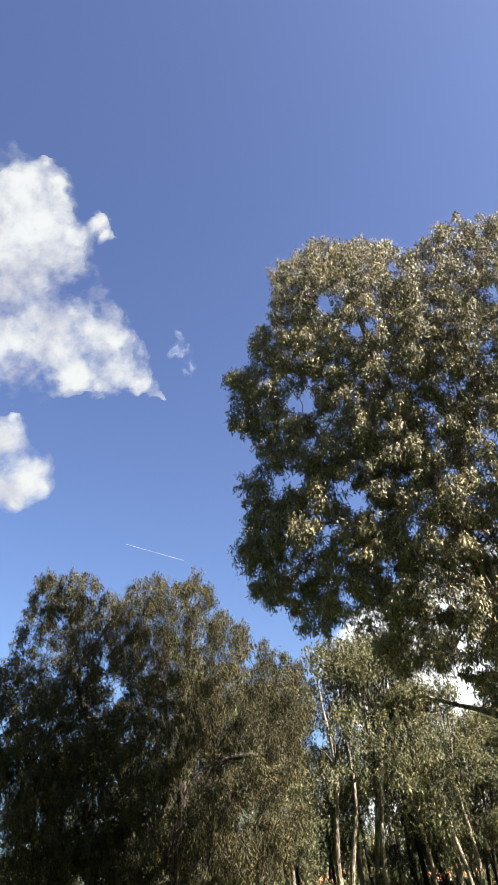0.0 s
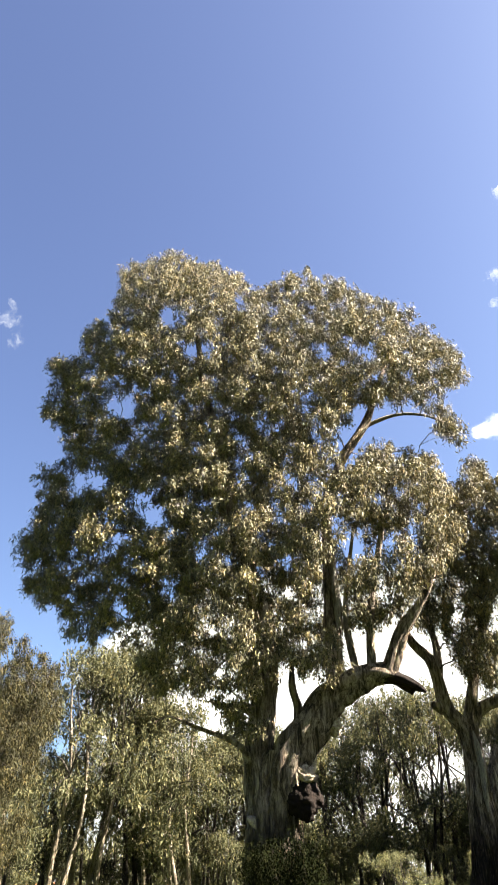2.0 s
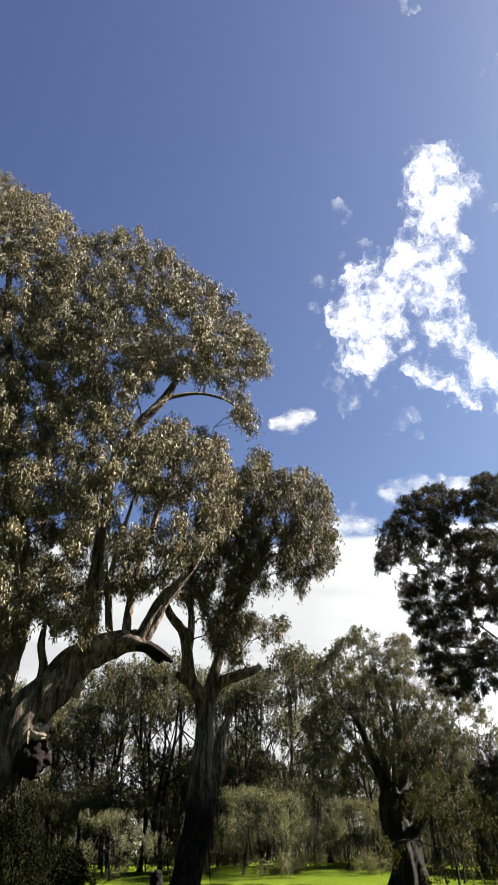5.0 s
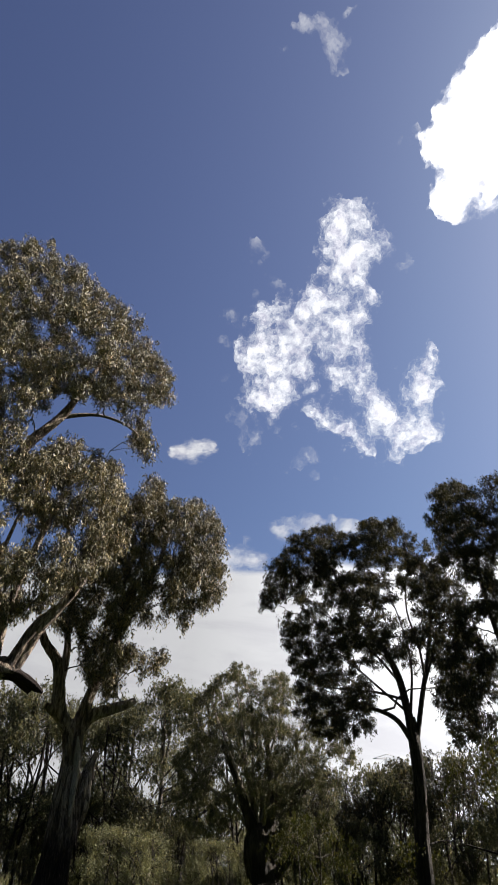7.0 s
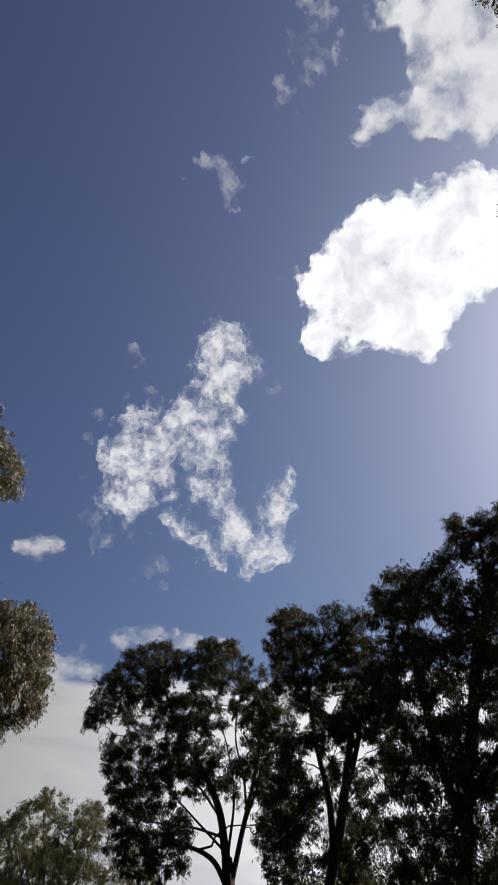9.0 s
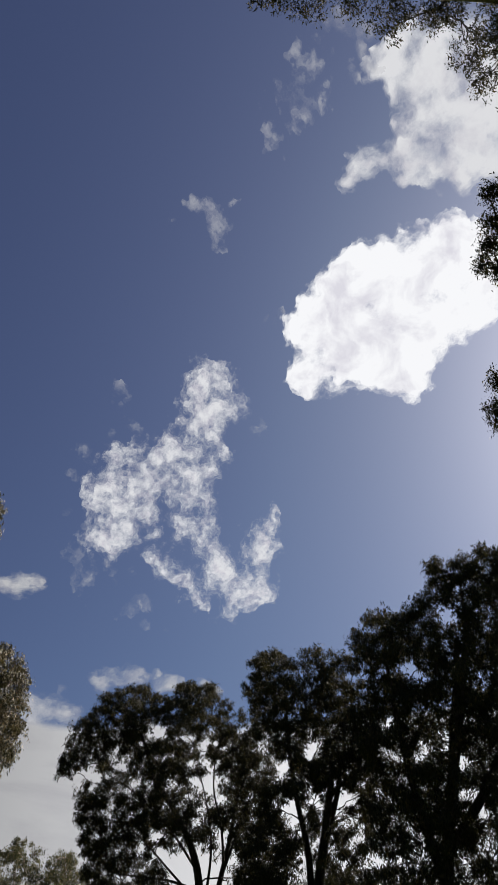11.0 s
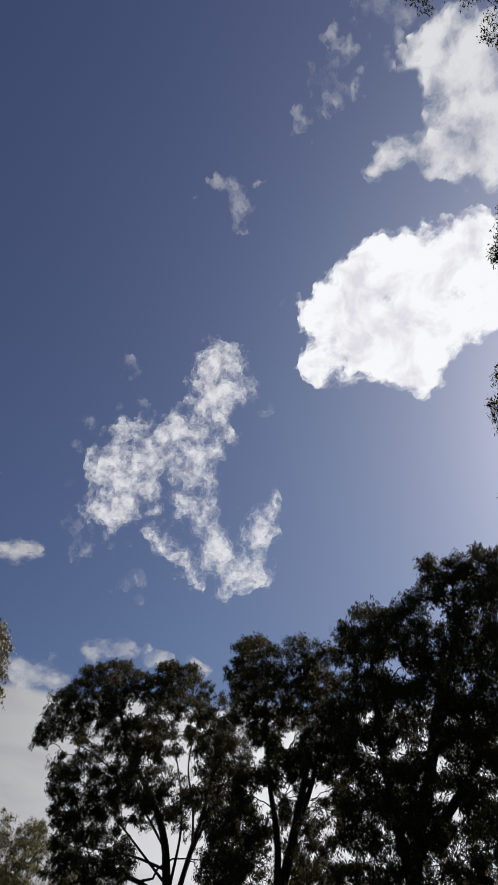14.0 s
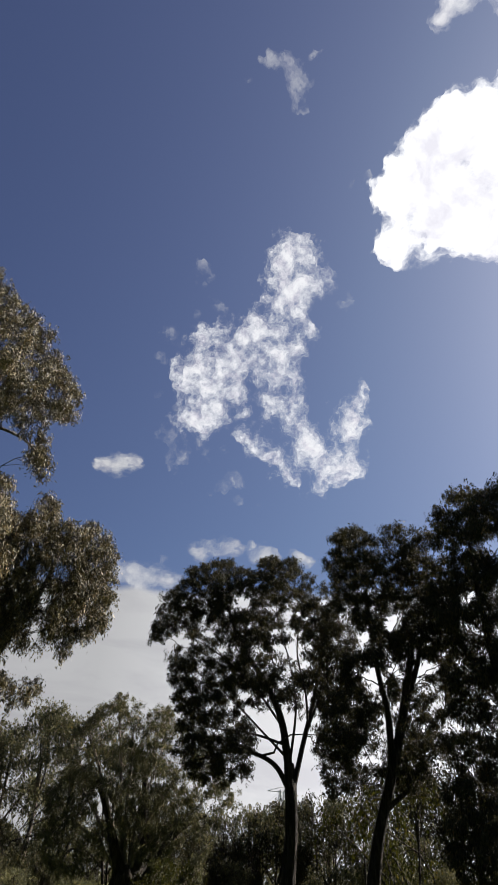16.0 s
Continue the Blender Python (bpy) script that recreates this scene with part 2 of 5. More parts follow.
def tube(line, sides, rough=0.0, seed=0.0, close=True):
    """Corners and quads of a tapered, uneven tube along a line of (x, y, z, radius)."""
    pts, rad = line[:, :3], np.maximum(line[:, 3], 0.002)
    tan = np.gradient(pts, axis=0)
    tan /= np.linalg.norm(tan, axis=1)[:, None] + 1e-9
    ref = np.array([0.2, 0.95, 0.1])
    a = np.cross(tan, ref)
    a /= np.linalg.norm(a, axis=1)[:, None] + 1e-9
    b = np.cross(tan, a)
    ang = np.arange(sides) * 2 * math.pi / sides
    ring = a[:, None] * np.cos(ang)[None, :, None] + b[:, None] * np.sin(ang)[None, :, None]
    r = np.repeat(rad[:, None], sides, 1)
    if rough:
        for i in range(len(pts)):
            for j in range(sides):
                w = ring[i, j]
                v = noise.fractal(Vector((w[0] * 1.6 + seed, w[1] * 1.6, pts[i, 2] * 0.45 + pts[i, 0] * 0.3)), 1.0, 2.0, 4)
                f = noise.noise(Vector((w[0] * 5 + seed, w[1] * 5, pts[i, 2] * 0.35)))
                g = noise.noise(Vector((w[0] * 11 + seed, w[1] * 11, pts[i, 2] * 0.5)))
                r[i, j] *= 1 + rough * v + 0.6 * rough * f + 0.38 * rough * g
    verts = (pts[:, None] + ring * r[..., None]).reshape(-1, 3)
    i, j = np.meshgrid(np.arange(len(pts) - 1), np.arange(sides), indexing="ij")
    k = (j + 1) % sides
    faces = np.stack([i * sides + j, i * sides + k, (i + 1) * sides + k, (i + 1) * sides + j], -1).reshape(-1, 4)
    if close:
        n = len(verts)
        verts = np.vstack([verts, pts[-1:] + tan[-1:] * rad[-1] * 0.5])
        last = (len(pts) - 1) * sides
        cap = np.stack([last + np.arange(sides), last + (np.arange(sides) + 1) % sides, np.full(sides, n), np.full(sides, n)], -1)
        faces = np.vstack([faces, cap])
    return verts, faces


def joined(pieces):
    verts, faces, n = [], [], 0
    for v, f in pieces:
        verts.append(v)
        faces.append(f + n)
        n += len(v)
    return np.vstack(verts), np.vstack(faces)


def leaf_cloud(rng, centres, radii, per_square, size, droop, slim=0.2, per=9, broad=False):
    """Corners and faces of hanging leaves: strands fall from the upper side of every tuft, with narrow leaves along them."""
    count = np.maximum(5, (per_square * radii ** 2).astype(int))
    c = np.repeat(centres, count, 0)
    r = np.repeat(radii, count)
    n = len(c)
    way = rng.normal(size=(n, 3))
    way /= np.linalg.norm(way, axis=1)[:, None]
    way[:, 2] = way[:, 2] * 0.75 + 0.2
    start = c + way * (r * rng.random(n) ** 0.4)[:, None]
    lengths = droop * rng.uniform(0.15, 1.0, n) ** 1.1 * np.minimum(1.0, 0.35 + r)
    s = (np.arange(per) + 0.5) / per
    flow = np.stack([way[:, 0] * 0.15, way[:, 1] * 0.15, np.full(n, -1.0)], 1) + rng.normal(scale=0.12, size=(n, 3))
    base = start[:, None] + flow[:, None] * (lengths[:, None] * s[None])[..., None]
    base = (base + rng.normal(scale=0.02 + 0.18 * size, size=(n, per, 3))).reshape(-1, 3)
    m = len(base)
    axis = np.stack([rng.normal(scale=0.45, size=m), rng.normal(scale=0.45, size=m), -0.3 - rng.random(m)], 1)
    axis /= np.linalg.norm(axis, axis=1)[:, None]
    side = np.cross(axis, np.repeat(way, per, 0) * 1.3 + rng.normal(scale=0.6, size=(m, 3)))
    side /= np.linalg.norm(side, axis=1)[:, None] + 1e-9
    ln = (size * rng.uniform(0.6, 1.4, m))[:, None]
    wd = ln * slim * rng.uniform(0.7, 1.25, m)[:, None]
    if broad:
        mid = base + axis * ln * 0.45
        return np.stack([base, mid + side * wd, base + axis * ln, mid - side * wd], 1).reshape(-1, 3), np.arange(4 * m, dtype=np.int32).reshape(-1, 4)
    root = base + axis * ln * 0.25
    verts = np.stack([root + side * wd, base + axis * ln, root - side * wd - axis * ln * 0.2], 1).reshape(-1, 3)
    return verts, np.arange(3 * m, dtype=np.int32).reshape(-1, 3)


def crown_masses(rng, plan, spacing, size, hollow=-0.19):
    """Tufts that fill a crown: even but irregular, thick in the middle, thin at the rim, with the gaps left open and
    the boughs bare where they show. The crown is carved as it is seen from the lawn."""
    rim, gaps, bare, deep = np.array(plan["rim"], dtype=float), np.array(plan["gaps"], dtype=float).reshape(-1, 3), np.array(plan["bare"], dtype=float).reshape(-1, 3), plan["deep"]
    turn = radians(plan["turn"])
    dx, dy = LAWN[0] - plan["at"][0], LAWN[1] - plan["at"][1]
    spot = np.array([dx * math.cos(turn) + dy * math.sin(turn), -dx * math.sin(turn) + dy * math.cos(turn), LAWN[2]])
    lo, hi = rim.min(0), rim.max(0)
    p = rng.uniform(lo, hi, size=(int(90 * (hi - lo).prod()), 2))
    a, b = rim, np.roll(rim, -1, 0)
    across = (a[:, 1] > p[:, 1:]) != (b[:, 1] > p[:, 1:])
    cut = (b[:, 0] - a[:, 0]) * (p[:, 1:] - a[:, 1]) / (b[:, 1] - a[:, 1] + 1e-9) + a[:, 0]
    p = p[(across & (p[:, :1] < cut)).sum(1) % 2 == 1]
    t = np.clip(((p[:, None] - a) * (b - a)).sum(-1) / ((b - a) ** 2).sum(-1), 0, 1)
    edge = np.linalg.norm(p[:, None] - a - t[..., None] * (b - a), axis=-1).min(1)
    r = size * rng.uniform(0.6, 1.35, len(p))
    ok = edge > 0.62 * r
    p, r, edge = p[ok], r[ok], edge[ok]
    full = 1 - np.clip(1 - edge / (0.62 * edge.max()), 0, 1) ** 2
    w = deep * np.sqrt(full) * rng.choice((-1.0, -1.0, 1.0), len(p)) * rng.random(len(p)) ** 0.45
    open_air = (np.linalg.norm(p[:, None] - gaps[:, :2], axis=-1) < gaps[:, 2] + 0.6 * r[:, None]).any(1) if len(gaps) else np.zeros(len(p), bool)
    if len(bare):
        open_air |= (np.linalg.norm(p[:, None] - bare[:, :2], axis=-1) < bare[:, 2] + 0.55 * r[:, None]).any(1) & (w < 0.2)
    p, r, w = p[~open_air], r[~open_air], w[~open_air]
    at = np.stack([p[:, 0], np.zeros(len(p)), p[:, 1]], 1) - spot
    at = spot + at * (1 + w / np.linalg.norm(at, axis=1))[:, None]
    kept = np.zeros((0, 4))
    for c, q in zip(at, r):
        if c[2] > 0.3 and noise.noise(Vector(c) * 0.5 + Vector((plan["turn"], 0, 0))) > hollow and (not len(kept) or (np.linalg.norm(kept[:, :3] - c, axis=1) > spacing * 0.5 * (kept[:, 3] + q)).all()):
            kept = np.vstack([kept, [*c, q]])
    return [tuple(q) for q in kept]


def bow(a, b, r0, r1, lift, rng, steps=5):
    """A thin branch from a to b that rises first and then leans over."""
    t = np.linspace(0, 1, steps)[:, None]
    p = a + (b - a) * t
    p[:, 2] += lift * np.sin(t[:, 0] * math.pi)
    p[1:-1] += rng.normal(scale=0.06 * np.linalg.norm(b - a), size=(steps - 2, 3)) * 0.5
    return np.hstack([p, (r0 + (r1 - r0) * t)])


def gum_tree(name, spec, label, bark, leaves, size, density, droop, seed, rough=0.2, slim=0.2, tuft=0.5, spacing=1.1, flat=1.0, loose=0.5, spread=0.92, clump=0.26, fill=13.0, sides=28, step=0.22, close_up=True, broad=False, twig_bark=None):
    """A gum tree: trunk, every main limb, the twigs, and the hanging foliage that grows out of its tufts."""
    rng = np.random.default_rng(seed)
    top = thing(name, pose(*spec["at"], 0, 0, 0, spec["turn"]), label, "tree", "gum trees")
    t = np.array(spec["trunk"], dtype=float)
    foot = [(t[0, 0], t[0, 1], -0.4, t[0, 3] * 1.45), (t[0, 0], t[0, 1], 0.25, t[0, 3] * 1.22)]
    line = spline(np.vstack([foot, t]), step)
    link_mesh("trunk", *tube(line, sides, rough, seed), bark, top)
    twigs, centres, radii, limbs, lobes, owner = [], [], [], [], [], []
    for path, own in spec["limbs"]:
        limb = spline(path, step * 1.1)
        link_mesh("limb", *tube(limb, sides * 4 // 7 if limb[0, 3] > 0.15 else sides * 3 // 8, rough * 0.9, seed + len(limbs)), twig_bark if twig_bark and limb[0, 3] < 0.125 else bark, top)
        lobes += own
        owner += [len(limbs)] * len(own)
        limbs.append(limb[len(limb) // 3::2])
    every = np.vstack([q for k, q in enumerate(limbs) if not lobes or owner.count(k) > 4 or not close_up])
    crowned = "rim" in spec
    if crowned:
        lobes = crown_masses(rng, spec, spacing, tuft)
        owner = [0] * len(lobes)
    if close_up:
        order = np.argsort([np.linalg.norm(every[:, :3] - q[:3], axis=1).min() for q in np.array(lobes)])
        lobes, owner = [lobes[i] for i in order], [owner[i] for i in order]
    for (u, v, z, r), k in zip(lobes, owner):
        c, nodes = np.array([u, v, z]), every if close_up else limbs[k]
        d = np.linalg.norm(nodes[:, :3] - c - (0, 0, -0.3 * r), axis=1) + np.maximum(0, nodes[:, 2] - z) * 1.5
        root = nodes[np.argsort(d)[rng.integers(0, min(3, len(d)))]]
        reach = np.linalg.norm(c - root[:3])
        r0 = min(root[3] * 0.8, 0.016 * reach + 0.014)
        stem = bow(root[:3], c, r0, 0.012, 0.10 * reach, rng, 7)
        twigs.append(tube(stem if close_up else stem[::2], 5 if close_up else 4))
        if close_up:
            every = np.vstack([every, np.hstack([stem[4:, :3], stem[4:, 3:] + 0.012])])
        n = 6 + int(rng.integers(0, 3)) if crowned else max(6, int(fill * r * r + 5))
        way = rng.normal(size=(n, 3))
        way /= np.linalg.norm(way, axis=1)[:, None]
        shape = rng.uniform(0.75, 1.2, 3) * (1, 1, 1.08 * flat)
        spots = c + way * (r * (0.5 + 0.56 * loose if crowned else spread) * rng.random(n) ** 0.3)[:, None] * shape
        for p in spots[:: 3 if close_up else 6]:
            a = stem[rng.integers(3, 7), :3]
            twigs.append(tube(bow(a, p, 0.015, 0.005, 0.12 * r, rng, 4), 3, close=False))
        centres.append(spots)
        radii.append((loose * r if crowned else clump * (0.75 + 0.2 * r)) * rng.uniform(0.65, 1.3, n))
    tagged(link_mesh("branchwork", *joined(twigs), twig_bark or BARK_DARK, top, "thin grey branches and twigs"), kind="stuff")
    v, f = leaf_cloud(rng, np.vstack(centres), np.hstack(radii), density, size, droop, slim, 8 if close_up else 7, broad)
    tagged(link_mesh("crown", v, f, leaves, top, "hanging narrow leaves in loose tufts"), kind="stuff")
    return top


def tree_plan(at, turn, trunk):
    """A tree's plan: where its foot stands, the way that its right-hand side looks, and its trunk."""
    return dict(at=at, turn=turn, trunk=trunk, limbs=[])


def grow_limb(plan, path, lobes=()):
    """One main limb along a path, with the masses of foliage that it bears."""
    plan["limbs"].append((path, list(lobes)))


def grow_crown(plan, deep, rim, gaps, bare):
    """The crown's rim (right, up), how deep it is to either side, the gaps of sky, and the bare places before its boughs."""
    plan.update(deep=deep, rim=rim, gaps=gaps, bare=bare)


LAWN = (0.3, -0.1, 1.7)     # the middle of the lawn, from which the crowns are laid out


# ---- plan of the trees: metres from the foot (right, away, up) and radius ----
GREAT_GUM = tree_plan((0.39, 21.93), -0.8, [
    (0.05, 0, 1.47, 0.831), (0.04, 0, 2.23, 0.683), (0.06, 0, 3.44, 0.629), (0.1, 0, 4.29, 0.628),
    (0.34, 0, 5.03, 0.591)])
grow_limb(GREAT_GUM, [
    (-0.03, 0, 3.58, 0.473), (-0.07, -0.03, 4.29, 0.498), (-0.18, -0.06, 5.18, 0.378), (-0.08, -0.09, 6.27, 0.372),
    (0.09, -0.12, 7.25, 0.329), (0.06, -0.15, 8.65, 0.269), (-0.44, -0.18, 10.75, 0.245), (-0.99, -0.21, 13.08, 0.218),
    (-1.39, -0.24, 15.67, 0.178), (-2.02, -0.27, 18.31, 0.133), (-2.34, -0.3, 20.92, 0.081)])
grow_limb(GREAT_GUM, [
    (-0.02, 0, 7.03, 0.173), (-0.64, -0.5, 9.1, 0.116), (-2.42, -1, 10.47, 0.082), (-3.95, -1.5, 11.48, 0.064),
    (-5.14, -2, 11.57, 0.036)])
grow_limb(GREAT_GUM, [
    (0.12, 0, 7.63, 0.132), (-0.18, -1.5, 8.57, 0.076), (-0.39, -3, 9.06, 0.04)])
grow_limb(GREAT_GUM, [
    (0.11, 0, 3.16, 0.593), (0.39, -0.14, 3.98, 0.634), (0.75, -0.29, 4.9, 0.598), (1.32, -0.43, 5.77, 0.543),
    (2.11, -0.57, 6.68, 0.469), (3.04, -0.71, 7.07, 0.37), (3.59, -0.86, 7.06, 0.264), (3.86, -1, 6.95, 0.12)])
grow_limb(GREAT_GUM, [
    (2.06, -0.5, 6.74, 0.269), (2.14, -0.4, 7.98, 0.261), (2.22, -0.3, 9.27, 0.253), (2.24, -0.2, 10.86, 0.226),
    (2.34, -0.1, 13.03, 0.179), (3.09, 0, 15.05, 0.177), (4.08, 0.1, 16.59, 0.14), (4.8, 0.2, 18.4, 0.09),
    (5.58, 0.3, 20.5, 0.058)])
grow_limb(GREAT_GUM, [
    (4.12, 0.3, 16.73, 0.098), (5.35, 0.2, 17.14, 0.055), (6.41, 0.1, 17.03, 0.043), (7.17, 0, 16.54, 0.032)])
grow_limb(GREAT_GUM, [
    (2.75, -0.7, 7.1, 0.118), (2.65, -0.57, 8.09, 0.104), (2.61, -0.45, 9.03, 0.089), (2.83, -0.33, 10.4, 0.074),
    (3.17, -0.2, 12.08, 0.048)])
grow_limb(GREAT_GUM, [
    (3.21, -0.8, 7.13, 0.134), (3.27, -0.85, 8.34, 0.121), (3.5, -0.9, 9.76, 0.098), (3.89, -0.95, 11.29, 0.083),
    (4.42, -1, 12.92, 0.048)])
grow_limb(GREAT_GUM, [
    (3.69, -0.9, 7.12, 0.225), (4.19, -1.07, 8.24, 0.188), (4.69, -1.25, 8.87, 0.138), (5.28, -1.43, 9.88, 0.123),
    (5.79, -1.6, 11.52, 0.073)])
grow_limb(GREAT_GUM, [
    (-0.43, 0, 4.38, 0.161), (-0.6, -0.4, 5.06, 0.105), (-1, -0.8, 5.35, 0.072), (-1.9, -1.2, 5.63, 0.048),
    (-2.69, -1.6, 5.87, 0.031), (-3.16, -2, 5.58, 0.015)])
grow_limb(GREAT_GUM, [
    (-0.27, 0, 6.21, 0.186), (-0.68, -0.2, 6.39, 0.152), (-1.26, -0.4, 6.36, 0.117), (-1.64, -0.6, 6.52, 0.058)])
grow_crown(GREAT_GUM, 4.2, [
    (-7.6, 9.9), (-8.4, 11.7), (-8.6, 12.6), (-7.9, 13.7), (-8.2, 15.2), (-7.3, 15.9), (-8.5, 18.1), (-8.8, 20), (-7.3, 20.6),
    (-7.2, 22.2), (-6.2, 22.3), (-6, 25), (-5.2, 26), (-3.5, 26.5), (-2.4, 26.1), (-1.7, 25.8), (-0.4, 25), (0, 23.9),
    (0.6, 24.2), (1.4, 25), (2.6, 25.3), (3.9, 24.3), (4.8, 23.7), (5.4, 23.3), (6.4, 22.4), (7.4, 21.3), (8.2, 20.3),
    (8.6, 19.3), (8.2, 18.4), (7.3, 17.7), (8, 16.6), (7.2, 15.6), (6.8, 15.9), (6.7, 16.7), (6, 16.7), (5.4, 15.6),
    (6.5, 15.3), (6.9, 14), (7.2, 12.7), (7.1, 11.4), (6.5, 10.2), (5.4, 9), (4.6, 8.8), (4, 9.1), (2.8, 8.7),
    (2.5, 7.4), (1.6, 7.1), (0.9, 6.9), (0.2, 6.6), (-0.1, 5.6), (-0.7, 5.5), (-1.3, 6), (-2.2, 6.2), (-3.1, 6.8),
    (-3.9, 7.6), (-4.3, 8.3), (-4.9, 9.1), (-5.3, 8.4), (-6.2, 8.5), (-6.6, 9.3)], [
    (-3.5, 22.5, 0.49), (-2.5, 20.6, 0.47), (-5.4, 18, 0.45), (-6.5, 14.6, 0.38), (-5.8, 14.6, 0.34), (-4.3, 13.7, 0.33), (-3.7, 13, 0.32),
    (4.5, 16.8, 0.92), (5.4, 16.6, 0.88), (6.1, 17.1, 0.58), (3.7, 16.1, 0.47), (3.3, 15.5, 0.34), (4.3, 20.5, 0.38), (1.2, 14.4, 0.25),
    (0.2, 16.8, 0.24), (3.1, 11.6, 0.28), (5.2, 9.5, 0.27), (3.3, 8.1, 0.49), (2.9, 8.3, 0.34), (3.8, 7.9, 0.45), (4.3, 8.4, 0.27),
    (-1.1, 15.3, 0.19), (-0.7, 14.5, 0.19), (-1.8, 6.6, 0.3), (0.6, 7.3, 0.25), (-1.1, 7.6, 0.15)], [
    (2.2, 10, 0.57), (2.3, 12.6, 0.34), (2.5, 10.8, 0.43), (2, 9.1, 0.42), (-2, 19, 0.45), (-4.9, 12.4, 0.44), (3.7, 9.8, 0.27),
    (4.3, 8.4, 0.49), (2.6, 8.2, 0.3), (0.9, 6.7, 0.37)])
FORKED_GUM = tree_plan((6.86, 25.02), -15.0, [
    (-0.11, 0, 0.64, 0.514), (0, 0, 1.26, 0.463), (0.24, 0, 2.3, 0.430), (0.39, 0, 3.42, 0.411),
    (0.38, 0, 4.43, 0.343), (0.4, 0, 5.49, 0.287), (0.3, 0, 6.38, 0.293)])
grow_limb(FORKED_GUM, [
    (0.29, 0, 6.23, 0.277), (-0.21, -0.1, 6.88, 0.22), (-0.35, -0.2, 7.74, 0.193), (-0.54, -0.3, 8.52, 0.175),
    (-1.03, -0.4, 9.12, 0.135), (-1.38, -0.5, 9.95, 0.095)])
grow_limb(FORKED_GUM, [
    (-0.19, 0, 6.88, 0.201), (-0.46, -0.2, 6.92, 0.17), (-0.65, -0.4, 7, 0.109)])
grow_limb(FORKED_GUM, [
    (-0.35, -0.2, 7.64, 0.152), (-0.25, 0, 9.01, 0.136), (-0.34, 0.2, 10.15, 0.108), (-0.08, 0.4, 12.05, 0.079)])
grow_limb(FORKED_GUM, [
    (0.4, 0, 6.14, 0.256), (0.84, 0.07, 6.8, 0.2), (1.5, 0.15, 7.1, 0.181), (2.04, 0.22, 7.28, 0.162),
    (2.34, 0.3, 7.45, 0.102)])
grow_limb(FORKED_GUM, [
    (0.45, 0, 6.23, 0.217), (0.77, -0.12, 7.54, 0.182), (1.23, -0.24, 8.91, 0.145), (1.98, -0.36, 10.55, 0.117),
    (2.79, -0.48, 12.53, 0.088), (3.2, -0.6, 14.41, 0.056)])
grow_limb(FORKED_GUM, [
    (0.28, 0.2, 2.3, 0.273), (0.56, 0.28, 3.27, 0.261), (0.85, 0.35, 4.12, 0.229), (0.96, 0.42, 5.01, 0.175),
    (1.21, 0.5, 5.74, 0.079)])
grow_crown(FORKED_GUM, 2.4, [
    (-0.9, 10), (-0.7, 12.3), (0.3, 15.1), (1.5, 16.1), (1.9, 16.6), (2.7, 16.8), (3.2, 15.6), (4.1, 15.9), (5.3, 15.4),
    (5.5, 13.8), (5.5, 12.3), (5.2, 10.5), (4.8, 11.1), (3.9, 9.9), (3.2, 10), (3.4, 9.1), (2.7, 8.1), (2, 8.3),
    (1.5, 7.5), (0.9, 7.8), (0.4, 8.2), (-0.1, 9.6)], [
    (3.3, 13.5, 0.23), (2.6, 13.2, 0.15), (2.2, 10, 0.28), (2.7, 9.5, 0.22), (3.7, 10.4, 0.19), (-0.7, 9.4, 0.31), (1.4, 13.3, 0.13)], [
    (-0.3, 8.1, 0.24), (0.8, 7.5, 0.27)])
WEEPING_TREE = tree_plan((-14.65, 29.92), 26.1, [
    (-0.1, 0, 1.59, 0.313), (0, 0, 2.18, 0.295), (0.1, 0, 3.52, 0.268), (0.61, 0, 4.95, 0.239),
    (1.36, 0, 6.1, 0.208)])
grow_limb(WEEPING_TREE, [
    (1.36, 0, 6.1, 0.184), (2.49, -0.23, 6.69, 0.148), (3.47, -0.45, 6.75, 0.124), (4.42, -0.68, 6.63, 0.073)])
grow_limb(WEEPING_TREE, [
    (0.61, 0, 4.95, 0.192), (0.53, 0.27, 7.22, 0.163), (0.84, 0.54, 9.96, 0.133), (1.18, 0.82, 12.72, 0.098)])
grow_limb(WEEPING_TREE, [
    (0.05, 0, 3.12, 0.208), (-1.41, 0.34, 5.31, 0.193), (-3.25, 0.68, 8.2, 0.166), (-4.5, 1.02, 11.36, 0.121),
    (-4.73, 1.36, 14.29, 0.071)])
grow_limb(WEEPING_TREE, [
    (2.26, 2.04, 1.42, 0.167), (2.35, 2.04, 3.5, 0.15), (2.67, 2.04, 4.81, 0.128), (3.13, 2.04, 6.17, 0.091)])
grow_limb(WEEPING_TREE, [
    (3.59, 2.72, 1.34, 0.196), (3.96, 2.72, 3, 0.177), (4.39, 2.72, 4.54, 0.129), (4.76, 2.72, 5.68, 0.079)])
grow_crown(WEEPING_TREE, 4.2, [
    (-12.2, 9.6), (-9.1, 11.1), (-7.5, 11.7), (-6.9, 13.7), (-6.3, 15.9), (-4.9, 15.9), (-3.7, 15.6), (-2.7, 15.1), (-1.1, 15.7),
    (0.1, 15.6), (1, 16.2), (2.2, 14.8), (3, 13.3), (5, 12.1), (6.5, 10.6), (6.8, 8.8), (6.1, 6.4), (6.1, 4.2),
    (4.6, 2), (0, 1.6), (-8.7, 2.1)], [
    (5.4, 5.3, 0.38), (3.5, 4.6, 0.33), (0.4, 3.9, 0.27), (-5, 13.3, 0.18)], [
    (2.4, 7, 0.38), (1.5, 6.6, 0.38), (0.7, 5.8, 0.33), (3.5, 7.4, 0.33), (0.1, 3.5, 0.27)])
